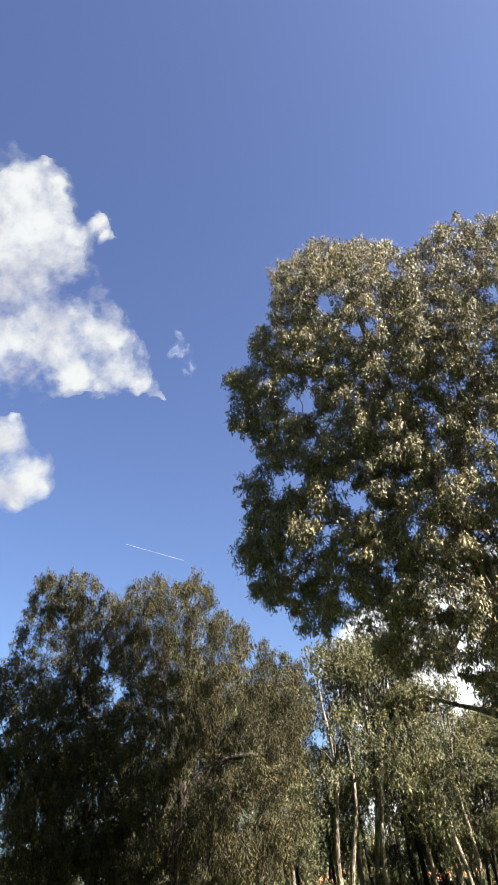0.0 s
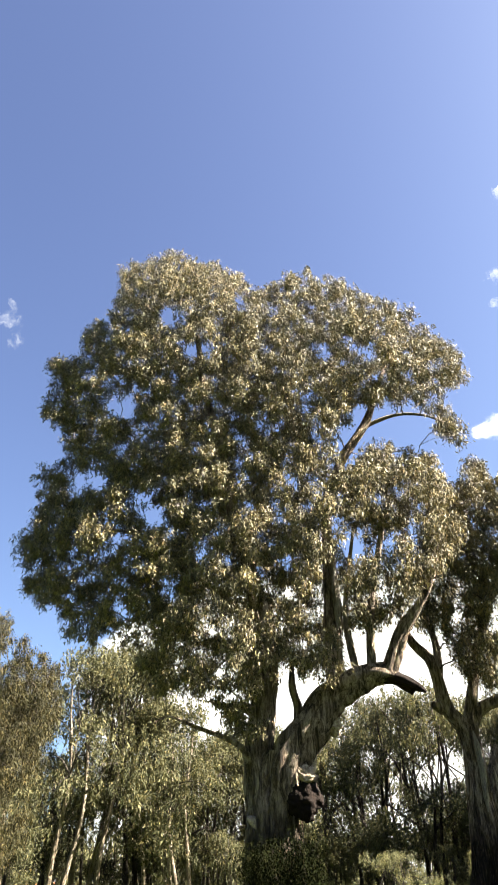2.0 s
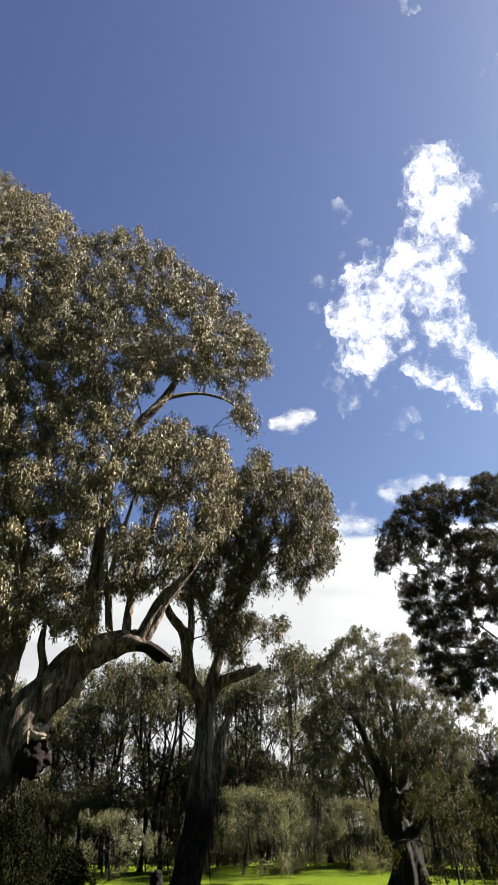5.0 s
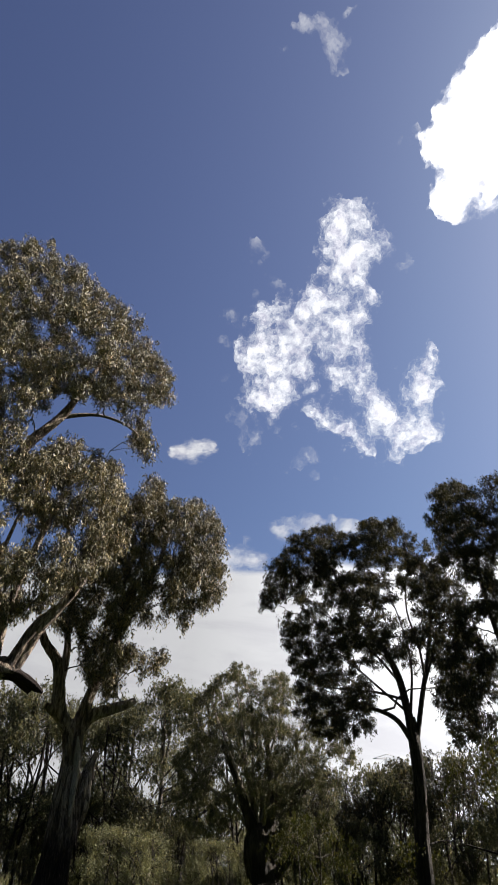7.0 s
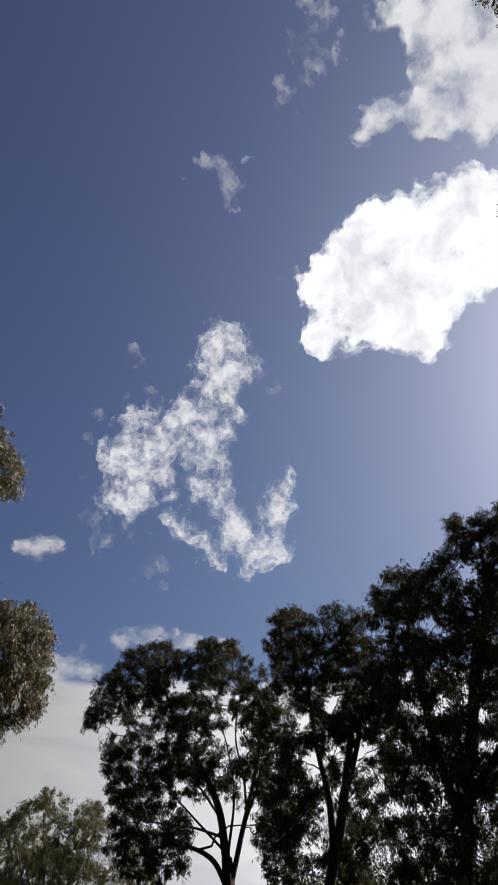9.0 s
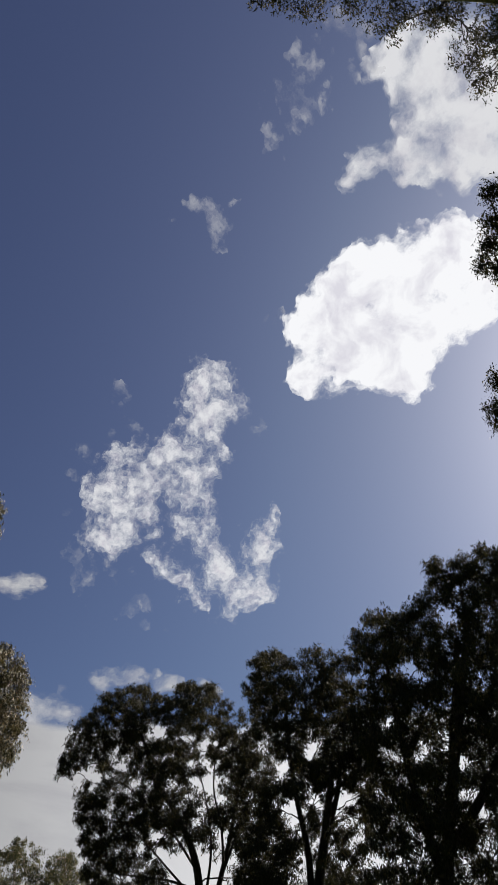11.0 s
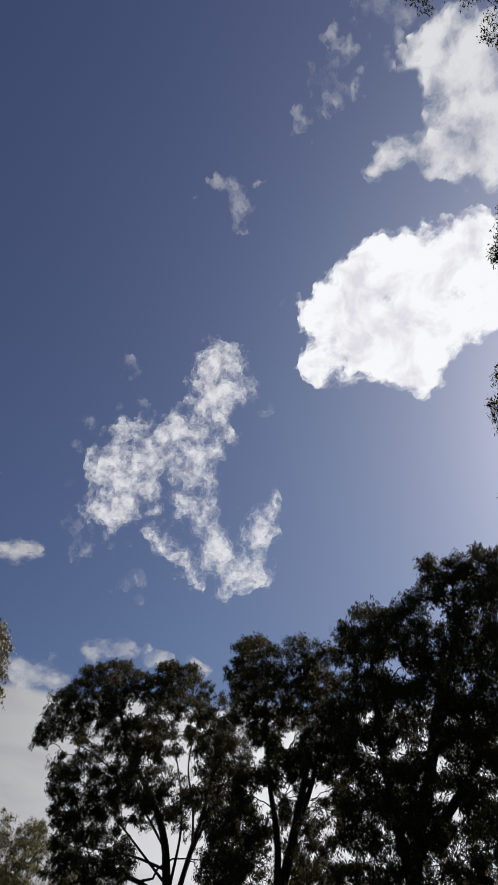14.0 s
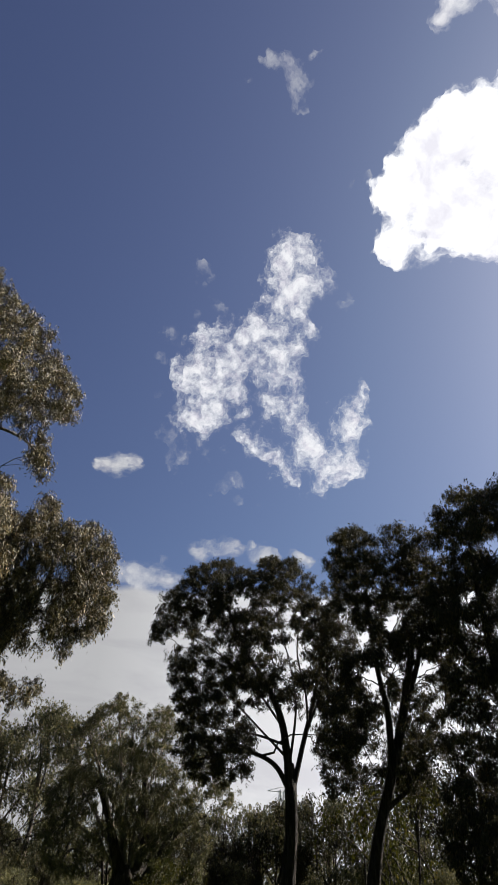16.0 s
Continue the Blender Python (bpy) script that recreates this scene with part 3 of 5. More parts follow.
SPREADING_GUM = tree_plan((19.15, 32.9), -29.7, [
    (0.1, 0, 1.42, 0.747), (0, 0, 1.9, 0.701), (-0.19, 0, 2.97, 0.62), (-0.29, 0, 3.75, 0.56), (-0.3, 0, 4.15, 0.40), (-0.3, 0.03, 4.4, 0.16)])
grow_limb(SPREADING_GUM, [
    (-0.37, 0, 3.66, 0.401), (-0.82, -0.17, 4.83, 0.244), (-1.37, -0.33, 6.42, 0.18), (-2.02, -0.5, 7.81, 0.113)])
grow_limb(SPREADING_GUM, [
    (-0.11, 0, 3.66, 0.401), (0.46, 0.2, 4.85, 0.246), (0.36, 0.4, 6.62, 0.17), (0.11, 0.6, 8.79, 0.103)])
grow_limb(SPREADING_GUM, [
    (0.28, 0, 2.97, 0.343), (1.12, -0.13, 4.58, 0.216), (1.99, -0.27, 5.9, 0.151), (3.25, -0.4, 6.51, 0.083)])
grow_limb(SPREADING_GUM, [
    (0.53, 0, 2.29, 0.235), (1.33, -0.5, 3.17, 0.17), (2.12, -1, 3.82, 0.104)])
for side, away, up, thick in ((-4.1, -0.9, 6.9, 0.085), (-3.6, 0.8, 8.6, 0.09), (-2.7, -1.1, 9.9, 0.08), (-1.5, 0.9, 11.2, 0.085), (-0.6, -0.8, 10.4, 0.07), (1.2, 1.0, 10.8, 0.08), (2.3, -0.9, 9.2, 0.075), (3.6, 0.5, 7.6, 0.07)):
    grow_limb(SPREADING_GUM, [(-0.25 + 0.06 * side, 0, 3.9, thick * 1.3), (-0.35 + 0.3 * side, away * 0.4, 4.2 + 0.32 * (up - 4), thick), (0.68 * side - 0.1, away * 0.8, 4 + 0.7 * (up - 4), thick * 0.7), (side, away, up, thick * 0.3)])
grow_crown(SPREADING_GUM, 2.6, [
    (-4.5, 7.6), (-4, 9.8), (-2.3, 11.8), (-1, 12.2), (0.2, 11.4), (1.1, 11.7), (2.8, 10.5), (3.9, 8.9), (5, 7.3),
    (4, 6.3), (3.5, 4.1), (2.4, 3.2), (-0.5, 4.8), (-3.3, 3.4), (-4.6, 5.1)], [
    (3.5, 6.8, 0.44), (2.2, 10.1, 0.25)], [
    (-0.8, 4.8, 0.56), (2.5, 5.3, 0.43)])
SLENDER_GUM = tree_plan((20.58, 23.37), -40.6, [
    (-0.05, 0, 2.76, 0.291), (0.06, 0, 4.19, 0.268), (0.16, 0, 5.52, 0.243), (0.13, 0, 6.93, 0.227),
    (0.08, 0, 7.67, 0.196)])
grow_limb(SLENDER_GUM, [
    (0.07, 0, 7.56, 0.161), (-0.2, -0.2, 9.29, 0.142), (-0.81, -0.4, 10.67, 0.121), (-1.94, -0.6, 12.39, 0.088),
    (-2.63, -0.8, 14.2, 0.052)])
grow_limb(SLENDER_GUM, [
    (0.29, 0, 6.93, 0.114), (0.73, 0.17, 8.67, 0.102), (1.23, 0.35, 10.54, 0.089), (1.6, 0.52, 12.85, 0.065),
    (1.31, 0.7, 15.13, 0.039)])
grow_limb(SLENDER_GUM, [
    (0.13, 0, 6.62, 0.113), (-0.55, -0.33, 7.63, 0.092), (-1.89, -0.67, 8.04, 0.069), (-3.47, -1, 7.61, 0.045)])
for line in (((0, 7.9), (-1.1, 9.0), (-2.4, 10.3), (-3.6, 11.3)), ((-0.25, 9.2), (-1.2, 10.5), (-2.6, 11.9), (-3.9, 12.8)), ((0.15, 7.9), (0.4, 9.8), (0.2, 11.6), (-0.2, 13.2)), ((0.75, 8.7), (1.4, 10.2), (2.1, 11.4), (2.5, 12.6)), ((-0.1, 8.4), (-1.3, 8.8), (-2.6, 9.0), (-3.7, 9.2)), ((0.9, 9.2), (0.8, 10.6), (0.5, 12.0), (0.6, 13.4))):
    grow_limb(SLENDER_GUM, [(u, 0.12 * k * (1 if u < 0.3 else -1), z, 0.056 - 0.012 * k) for k, (u, z) in enumerate(line)])
grow_crown(SLENDER_GUM, 2.6, [
    (-6.5, 12.6), (-6.1, 13.7), (-5.8, 15), (-4.5, 16.5), (-2.9, 16.9), (-1.5, 16.3), (-0.9, 17), (0.4, 16.8), (1.2, 15.9),
    (2.6, 15.2), (3.3, 13.6), (3.2, 12.1), (2.7, 10.2), (3.0, 8.6), (2.6, 6.9), (1.6, 7.5), (1.0, 8.4), (1.0, 9.3), (0.3, 9.5), (-0.7, 9.8),
    (-1.5, 9.6), (-1.3, 9.0), (-1.1, 8), (-1.5, 7.0), (-2.9, 6.8), (-4.2, 7.2), (-4.8, 8.2), (-4.5, 9.2), (-5, 10.3), (-5.3, 11.9), (-5, 12.9), (-6, 12.6)], [
    (-2, 14.5, 0.28), (-2.7, 12.4, 0.21), (-1.9, 10.4, 0.2), (0.8, 10.2, 0.25), (-4.5, 12.7, 0.19), (0.1, 14, 0.19)], [
    (-0.5, 10.2, 0.25), (-2.2, 9.6, 0.25)])
TALL_GUM = tree_plan((20.69, 19.13), -46.4, [
    (-0.1, 0, 2.62, 0.24), (0.09, 0, 3.56, 0.217), (0.41, 0, 5.05, 0.195), (0.98, 0, 6.83, 0.183),
    (1.44, 0, 8.36, 0.168), (1.89, 0, 10.2, 0.141), (2.35, 0, 12.2, 0.102)])
grow_limb(TALL_GUM, [
    (0.98, 0, 6.83, 0.132), (1.01, -0.33, 8.71, 0.115), (0.71, -0.67, 10.75, 0.087), (0.56, -1, 13.42, 0.057)])
grow_limb(TALL_GUM, [
    (1.55, 0, 8.75, 0.127), (2.35, 0.27, 10.91, 0.1), (2.95, 0.53, 13.32, 0.07), (3.25, 0.8, 15.75, 0.037)])
grow_limb(TALL_GUM, [
    (0.59, 0, 5.57, 0.099), (1.44, 0.2, 6.28, 0.08), (2.3, 0.4, 6.83, 0.051)])
grow_crown(TALL_GUM, 2.6, [
    (-1.3, 15.7), (-0.9, 16.5), (0.1, 17), (0.9, 16.4), (2.1, 17), (3.2, 16.5), (3.8, 16.7), (4.2, 15.2), (4.1, 12.3),
    (3.5, 9.1), (3.5, 7.6), (2.4, 7.2), (1.9, 5.9), (-0.1, 6.5), (-1, 5.8), (-1.5, 6.5), (-2, 8), (-1.4, 9.4),
    (-0.7, 10.7), (-0.8, 13.2), (-1.2, 14.8)], [
    (1.4, 12.4, 0.26), (0, 11.7, 0.38), (0.6, 10.1, 0.37), (2.3, 10.4, 0.3), (2.7, 10.6, 0.19), (-0.5, 12.5, 0.21), (1.4, 10.6, 0.19),
    (3.5, 13.3, 0.22)], [
    (1.1, 9.2, 0.32), (1, 8.4, 0.37), (0.9, 7.4, 0.41), (0.7, 6.5, 0.45)])
DENSE_GUM = tree_plan((21.26, 13.44), -56.5, [
    (-0.35, 0, 3.46, 0.220), (0.03, 0, 5.03, 0.208), (0.49, 0, 6.75, 0.182), (1.07, 0, 8.83, 0.154),
    (1.82, 0, 11.56, 0.118), (2.66, 0, 14.49, 0.066)])
grow_limb(DENSE_GUM, [
    (0.49, 0, 6.75, 0.173), (0.15, -0.5, 8.78, 0.145), (-0.02, -1, 11.02, 0.105), (-0.06, -1.5, 13.27, 0.06)])
grow_limb(DENSE_GUM, [
    (1.23, 0, 9.34, 0.168), (2.17, 0.33, 12.06, 0.131), (3.09, 0.67, 15.01, 0.087), (3.46, 1, 17.47, 0.046)])
grow_limb(DENSE_GUM, [
    (0.77, 0, 7.68, 0.16), (2.5, 0.17, 9.62, 0.14), (4.21, 0.33, 12.4, 0.1), (5.38, 0.5, 15.02, 0.053)])
grow_crown(DENSE_GUM, 3.4, [
    (-2, 12.2), (-1.5, 14), (-1.2, 15.7), (-0.5, 16.3), (0.4, 16.5), (1, 16.2), (1.5, 16.9), (1.9, 16.7), (2, 17.8),
    (2.7, 18.6), (3.1, 18), (4.1, 18.7), (5.1, 18.7), (6.6, 18.5), (8.2, 17), (7.9, 13.7), (6.7, 8.4), (5.2, 3),
    (3.3, 2.4), (-1.5, 2.9), (-2.4, 3.9), (-1.8, 7.8)], [
    (0.8, 13.8, 0.25), (1.1, 13.3, 0.15), (-0.5, 11.9, 0.12), (-0.4, 10.9, 0.14), (1.8, 9.3, 0.23), (1.4, 9.7, 0.12), (0.1, 8.3, 0.15),
    (2.2, 14.5, 0.11), (-2.3, 11.4, 0.12)], [])
OVERHANGING_GUM = tree_plan((8.6, -3.4), -112.0, [
    (0, 0, -0.2, 0.42), (0, 0, 1.2, 0.34), (-0.2, 0, 4, 0.29), (-0.1, 0.1, 7, 0.24),
    (0.1, 0, 10, 0.18)])
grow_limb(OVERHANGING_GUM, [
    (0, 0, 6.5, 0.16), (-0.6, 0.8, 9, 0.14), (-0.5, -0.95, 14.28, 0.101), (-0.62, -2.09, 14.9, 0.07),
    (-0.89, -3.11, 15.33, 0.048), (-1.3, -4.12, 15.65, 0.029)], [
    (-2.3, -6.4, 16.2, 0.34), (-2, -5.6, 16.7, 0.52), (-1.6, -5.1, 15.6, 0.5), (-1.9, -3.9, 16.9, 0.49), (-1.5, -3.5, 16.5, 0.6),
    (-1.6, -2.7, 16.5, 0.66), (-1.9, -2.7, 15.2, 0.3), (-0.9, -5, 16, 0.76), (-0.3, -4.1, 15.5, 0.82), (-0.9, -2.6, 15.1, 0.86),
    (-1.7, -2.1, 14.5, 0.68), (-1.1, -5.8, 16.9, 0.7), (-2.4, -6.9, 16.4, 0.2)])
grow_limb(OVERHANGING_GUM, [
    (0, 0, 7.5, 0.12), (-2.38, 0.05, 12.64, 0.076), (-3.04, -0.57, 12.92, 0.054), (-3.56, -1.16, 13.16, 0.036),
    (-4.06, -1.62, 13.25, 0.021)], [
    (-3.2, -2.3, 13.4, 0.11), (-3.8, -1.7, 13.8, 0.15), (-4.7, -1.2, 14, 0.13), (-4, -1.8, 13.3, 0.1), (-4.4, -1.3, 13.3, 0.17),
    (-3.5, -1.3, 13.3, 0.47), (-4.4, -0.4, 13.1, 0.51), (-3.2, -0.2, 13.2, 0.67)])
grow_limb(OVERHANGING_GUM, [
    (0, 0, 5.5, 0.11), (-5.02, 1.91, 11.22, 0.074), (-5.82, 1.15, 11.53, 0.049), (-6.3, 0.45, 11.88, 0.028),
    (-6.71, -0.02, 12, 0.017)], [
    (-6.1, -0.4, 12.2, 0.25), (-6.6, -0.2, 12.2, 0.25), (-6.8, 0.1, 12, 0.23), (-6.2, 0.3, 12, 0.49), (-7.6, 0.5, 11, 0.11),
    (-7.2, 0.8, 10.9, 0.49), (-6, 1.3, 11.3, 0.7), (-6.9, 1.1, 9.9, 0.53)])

# ---- plan of the clouds: degrees left of +y, degrees up, and masses in metres ----
CUMULUS_WEST = (37.5, 44.8, [
    (-187, 367, 84), (-129, 421, 43), (-36, 354, 67), (-131, 227, 144), (-266, 309, 144), (-370, 76, 240), (-157, 47, 168),
    (1, 208, 67), (105, 271, 48), (146, 212, 34), (-28, 69, 108), (-49, -162, 168), (107, -138, 108), (200, -148, 96),
    (-175, -226, 144), (102, -304, 120), (264, -282, 108), (364, -318, 62), (205, -387, 62), (-344, -250, 192), (418, -360, 34)])
WISP_WEST = (24.4, 40.3, [
    (-7, 23, 48), (27, -37, 29), (-30, 83, 24), (3, -72, 22)])
CUMULUS_LOW = (39.9, 30.6, [
    (-49, 104, 91), (-50, -57, 103), (58, -45, 86), (97, 6, 53), (128, -61, 43), (24, -118, 53), (-182, -26, 144),
    (-39, 198, 29)])
HOOK_BODY = [
    (-294, 184, 60), (-234, 172, 48), (-351, 64, 67), (-245, 88, 79), (-373, -20, 48), (-279, -32, 91), (-184, -31, 58),
    (-336, -138, 67), (-242, -115, 58), (-421, 40, 31), (-167, 112, 48), (-139, 185, 34), (-125, 65, 29), (-147, -127, 34),
    (-311, -198, 38), (-399, 87, 29)]
HOOK_CREST = [
    (95, 585, 48), (142, 556, 36), (76, 505, 77), (16, 455, 55), (150, 457, 67), (72, 382, 79), (180, 378, 48),
    (17, 308, 53), (97, 296, 53), (139, 211, 29), (211, 413, 38), (-64, 351, 29)]
HOOK_SHAFT = [
    (-92, 258, 48), (-72, 185, 77), (6, 186, 67), (-13, 113, 77), (83, 150, 48), (-37, 65, 48), (19, 17, 58),
    (20, -74, 65), (56, -158, 58), (117, -235, 62), (153, -307, 65), (206, -366, 65), (250, -414, 48), (226, -457, 29)]
HOOK_CURL = [
    (274, -315, 60), (303, -260, 60), (317, -176, 60), (322, -104, 50), (359, -67, 36), (371, -19, 26), (366, -188, 38),
    (322, -379, 36), (-182, -210, 29), (-146, -227, 34), (-110, -246, 41), (-74, -270, 41), (-38, -293, 41), (-7, -329, 41),
    (22, -365, 41), (46, -393, 36), (70, -424, 26)]
HOOK = (-38.4, 39.4, HOOK_BODY + HOOK_CREST + HOOK_SHAFT + HOOK_CURL)
FLECKS = (-32.0, 40.0, [
    (-89, 438, 26), (-64, 374, 22), (-46, 328, 17), (563, 808, 22), (576, 766, 17), (-236, 48, 17), (-257, -102, 17),
    (3, 259, 24), (-80, 252, 19), (-167, -213, 31), (-182, -273, 26), (-167, -370, 34), (-155, -422, 22), (-89, -314, 31),
    (-30, -322, 31), (16, -313, 26), (-198, 134, 24), (-158, 125, 19), (516, 336, 22), (65, -470, 29), (110, -444, 29),
    (140, -525, 22)])
BRIGHT = (-65.0, 53.0, [
    (-362, 13, 96), (-429, -141, 79), (-399, -203, 55), (-273, -94, 139), (-175, 118, 132), (-95, 210, 86), (-110, -53, 187),
    (-2, 126, 173), (-44, -226, 120), (10, -320, 79), (89, -125, 132), (152, 91, 149), (295, 107, 125), (240, -73, 115),
    (380, 51, 120), (340, -122, 62), (-168, 213, 53), (-147, -240, 86), (-286, 86, 67), (422, -35, 101), (-56, 254, 53),
    (277, 196, 53), (364, 185, 53)])
HIGH = (-80.7, 64.5, [
    (-293, -15, 76), (-354, -28, 50), (-240, -54, 77), (-145, -23, 67), (-152, -118, 77), (-62, -133, 101), (-129, 63, 43),
    (-85, 173, 53), (-21, 217, 72), (32, 108, 110), (129, 34, 139), (54, -97, 139), (197, -87, 144), (124, -221, 115),
    (19, -242, 67), (-11, -25, 96), (43, 282, 72), (120, 177, 115), (245, 80, 144), (333, -121, 168), (247, -287, 144),
    (-54, 300, 29)])
VEIL = (-62.9, 70.3, [
    (177, 143, 48), (139, 157, 34), (187, 34, 29), (-8, 108, 31), (22, 67, 29), (-111, 6, 34), (-54, -25, 43),
    (40, -50, 24), (-52, -88, 29), (-147, -32, 24), (-202, -117, 24), (-195, -163, 19), (213, -25, 24)])
SCRAP = (-40.3, 62.3, [
    (-48, 58, 26), (-93, 57, 17), (31, 4, 41), (58, -29, 31), (35, -73, 26), (65, -117, 14), (105, 43, 14),
    (-146, -34, 22), (-9, 47, 24), (9, 36, 24)])
BAR = (-22.8, 31.8, [
    (20, 8, 38), (62, 18, 34), (96, 24, 20), (-21, 0, 33), (-62, -12, 24)])
HORIZON_PUFFS = (-31.7, 24.6, [
    (-16, 35, 31), (43, 50, 38), (89, 70, 38), (137, 77, 26), (197, 90, 17), (247, 55, 31), (296, 41, 26),
    (-329, -53, 31), (-271, -49, 36), (-198, -73, 41), (-150, -80, 36), (-99, -77, 26), (-244, -94, 31), (405, 35, 31),
    (443, 13, 26), (-356, -19, 14), (-157, 4, 14)])


# ---- ground ----
def mound(x, y):
    """Height of the turf: level by the trees, with a low green swell behind them."""
    return 0.78 * math.exp(-((x - 20) / 10) ** 2 - ((y - 43) / 8) ** 2) + 0.15 * (1 + math.tanh((y - 42) / 6)) * math.exp(-(x / 70) ** 2 - (y / 110) ** 4) - 0.12 * math.exp(-(x / 25) ** 2 - ((y - 28) / 8) ** 2)


def ground_sheet():
    xs = np.unique(np.concatenate([np.linspace(-80, 100, 91), np.array([-4500, -2500, -1200, -600, -300, -150, 170, 300, 600, 1200, 2500, 4500])]))
    ys = np.unique(np.concatenate([np.linspace(-40, 110, 76), np.array([-4500, -2500, -1200, -600, -300, -120, 160, 300, 600, 1200, 2500, 4500])]))
    verts = [(x, y, mound(x, y) + 0.04 * noise.noise(Vector((x * 0.2, y * 0.2, 0)))) for y in ys for x in xs]
    i, j = np.meshgrid(np.arange(len(ys) - 1), np.arange(len(xs) - 1), indexing="ij")
    w = len(xs)
    faces = np.stack([i * w + j, i * w + j + 1, (i + 1) * w + j + 1, (i + 1) * w + j], -1).reshape(-1, 4)
    n = Net("mown_grass")
    co = n.coords("Object", (1, 1, 1))
    fine, wide = n.noise(co, 30.0, 6, 0.7), n.noise(co, 0.18, 4)
    c = n.ramp(fine, "Fac", [(0.3, (0.022, 0.037, 0.005)), (0.7, (0.058, 0.082, 0.011))])
    w2 = n.ramp(wide, "Fac", [(0.35, (0.85, 0.8, 0.8)), (0.65, (1.2, 1.15, 0.9))])
    p = n.add("BsdfPrincipled", Roughness=0.95)
    p.inputs["Specular IOR Level"].default_value = 0.0
    n.link(n.mix(1.0, (c, "Color"), (w2, "Color"), "MULTIPLY"), 2, p, "Base Color")
    n.link(n.bump(fine, "Fac", 0.6, 0.05), 0, p, "Normal")
    ob = link_mesh("ground", verts, faces, n.finish(p))
    return tagged(ob, "mown green grass with a low swell", "grass", kind="structure")


ground_sheet()

# ---- the nearer trees ----
great = gum_tree("gum_tree", GREAT_GUM, "huge old gum with pale streaked bark and broken arching limb", BARK_GREAT, LEAF_GREAT, 0.125, 200, 0.55, 3, 0.40, 0.16, 0.55, 1.62, sides=48, step=0.13, twig_bark=BARK_MID)
forked = gum_tree("gum_tree", FORKED_GUM, "old forked gum tree with a broken stub and drooping foliage", BARK_GREAT, LEAF_FORKED, 0.125, 165, 1.1, 5, 0.36, 0.16, 0.40, 1.42, sides=40, step=0.14)
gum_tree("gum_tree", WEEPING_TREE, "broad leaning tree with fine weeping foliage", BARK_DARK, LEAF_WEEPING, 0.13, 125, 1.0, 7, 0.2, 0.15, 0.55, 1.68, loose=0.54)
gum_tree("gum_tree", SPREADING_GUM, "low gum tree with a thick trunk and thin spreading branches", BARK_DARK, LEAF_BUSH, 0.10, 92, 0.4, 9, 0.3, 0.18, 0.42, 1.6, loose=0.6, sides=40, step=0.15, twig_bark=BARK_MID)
gum_tree("gum_tree", SLENDER_GUM, "slender gum tree with an open flat-topped crown against the light", BARK_DARK, LEAF_DARKENED, 0.108, 142, 0.26, 11, 0.12, 0.16, 0.38, 1.5, 0.72, 0.6)
gum_tree("gum_tree", TALL_GUM, "tall straight gum tree, its open crown darkened as if backlit", BARK_DARK, LEAF_DARKENED, 0.108, 142, 0.28, 13, 0.12, 0.16, 0.38, 1.5, 0.75, 0.6)
gum_tree("gum_tree", DENSE_GUM, "tall dense gum tree, its crown darkened as if in shade", BARK_DARK, LEAF_DARKENED, 0.118, 150, 0.3, 15, 0.14, 0.17, 0.46, 1.6, 0.75, 0.6)
gum_tree("gum_tree", OVERHANGING_GUM, "gum tree whose leafy boughs hang overhead", BARK_PALE, LEAF_DARKENED, 0.078, 520, 0.4, 17, 0.12, 0.13, fill=22, clump=0.25, broad=True)


# ---- woods behind ----
def wood_spec(rng, height, width, bare, stems):
    """A slim woodland gum: one or more stems, a crown of lobes above the bare part."""
    limbs, trunk = [], None
    for s in range(stems):
        lean = rng.normal(scale=0.05, size=2)
        x0 = rng.normal(scale=0.5 * (s > 0), size=2)
        line = [(x0[0] + lean[0] * z + 0.25 * math.sin(z * 0.6 + s), x0[1] + lean[1] * z, z, 0.0115 * height * (1 - 0.8 * z / height)) for z in np.linspace(0.6 * (s > 0), height * 0.9, 7)]
        lobes = []
        for k in range(max(6, int(15 / stems))):
            z = height * (bare + (0.95 - bare) * rng.random() ** 0.8)
            w = width * (0.35 + 0.65 * math.sin(math.pi * min(1, (z / height - bare) / (1 - bare) * 0.8 + 0.15)))
            a = rng.random() * 2 * math.pi
            d = w * 0.5 * rng.random() ** 0.5
            lobes.append((x0[0] + lean[0] * z + d * math.cos(a), x0[1] + lean[1] * z + d * math.sin(a), z, rng.uniform(0.10, 0.16) * height * 0.75))
        lobes.append((x0[0] + lean[0] * height, x0[1] + lean[1] * height, height * 0.93, 0.08 * height))
        if s == 0:
            trunk = line
            limbs.append((line[2:], lobes))
        else:
            limbs.append((line, lobes))
    return dict(at=(0, -300), turn=0, trunk=trunk, limbs=limbs)


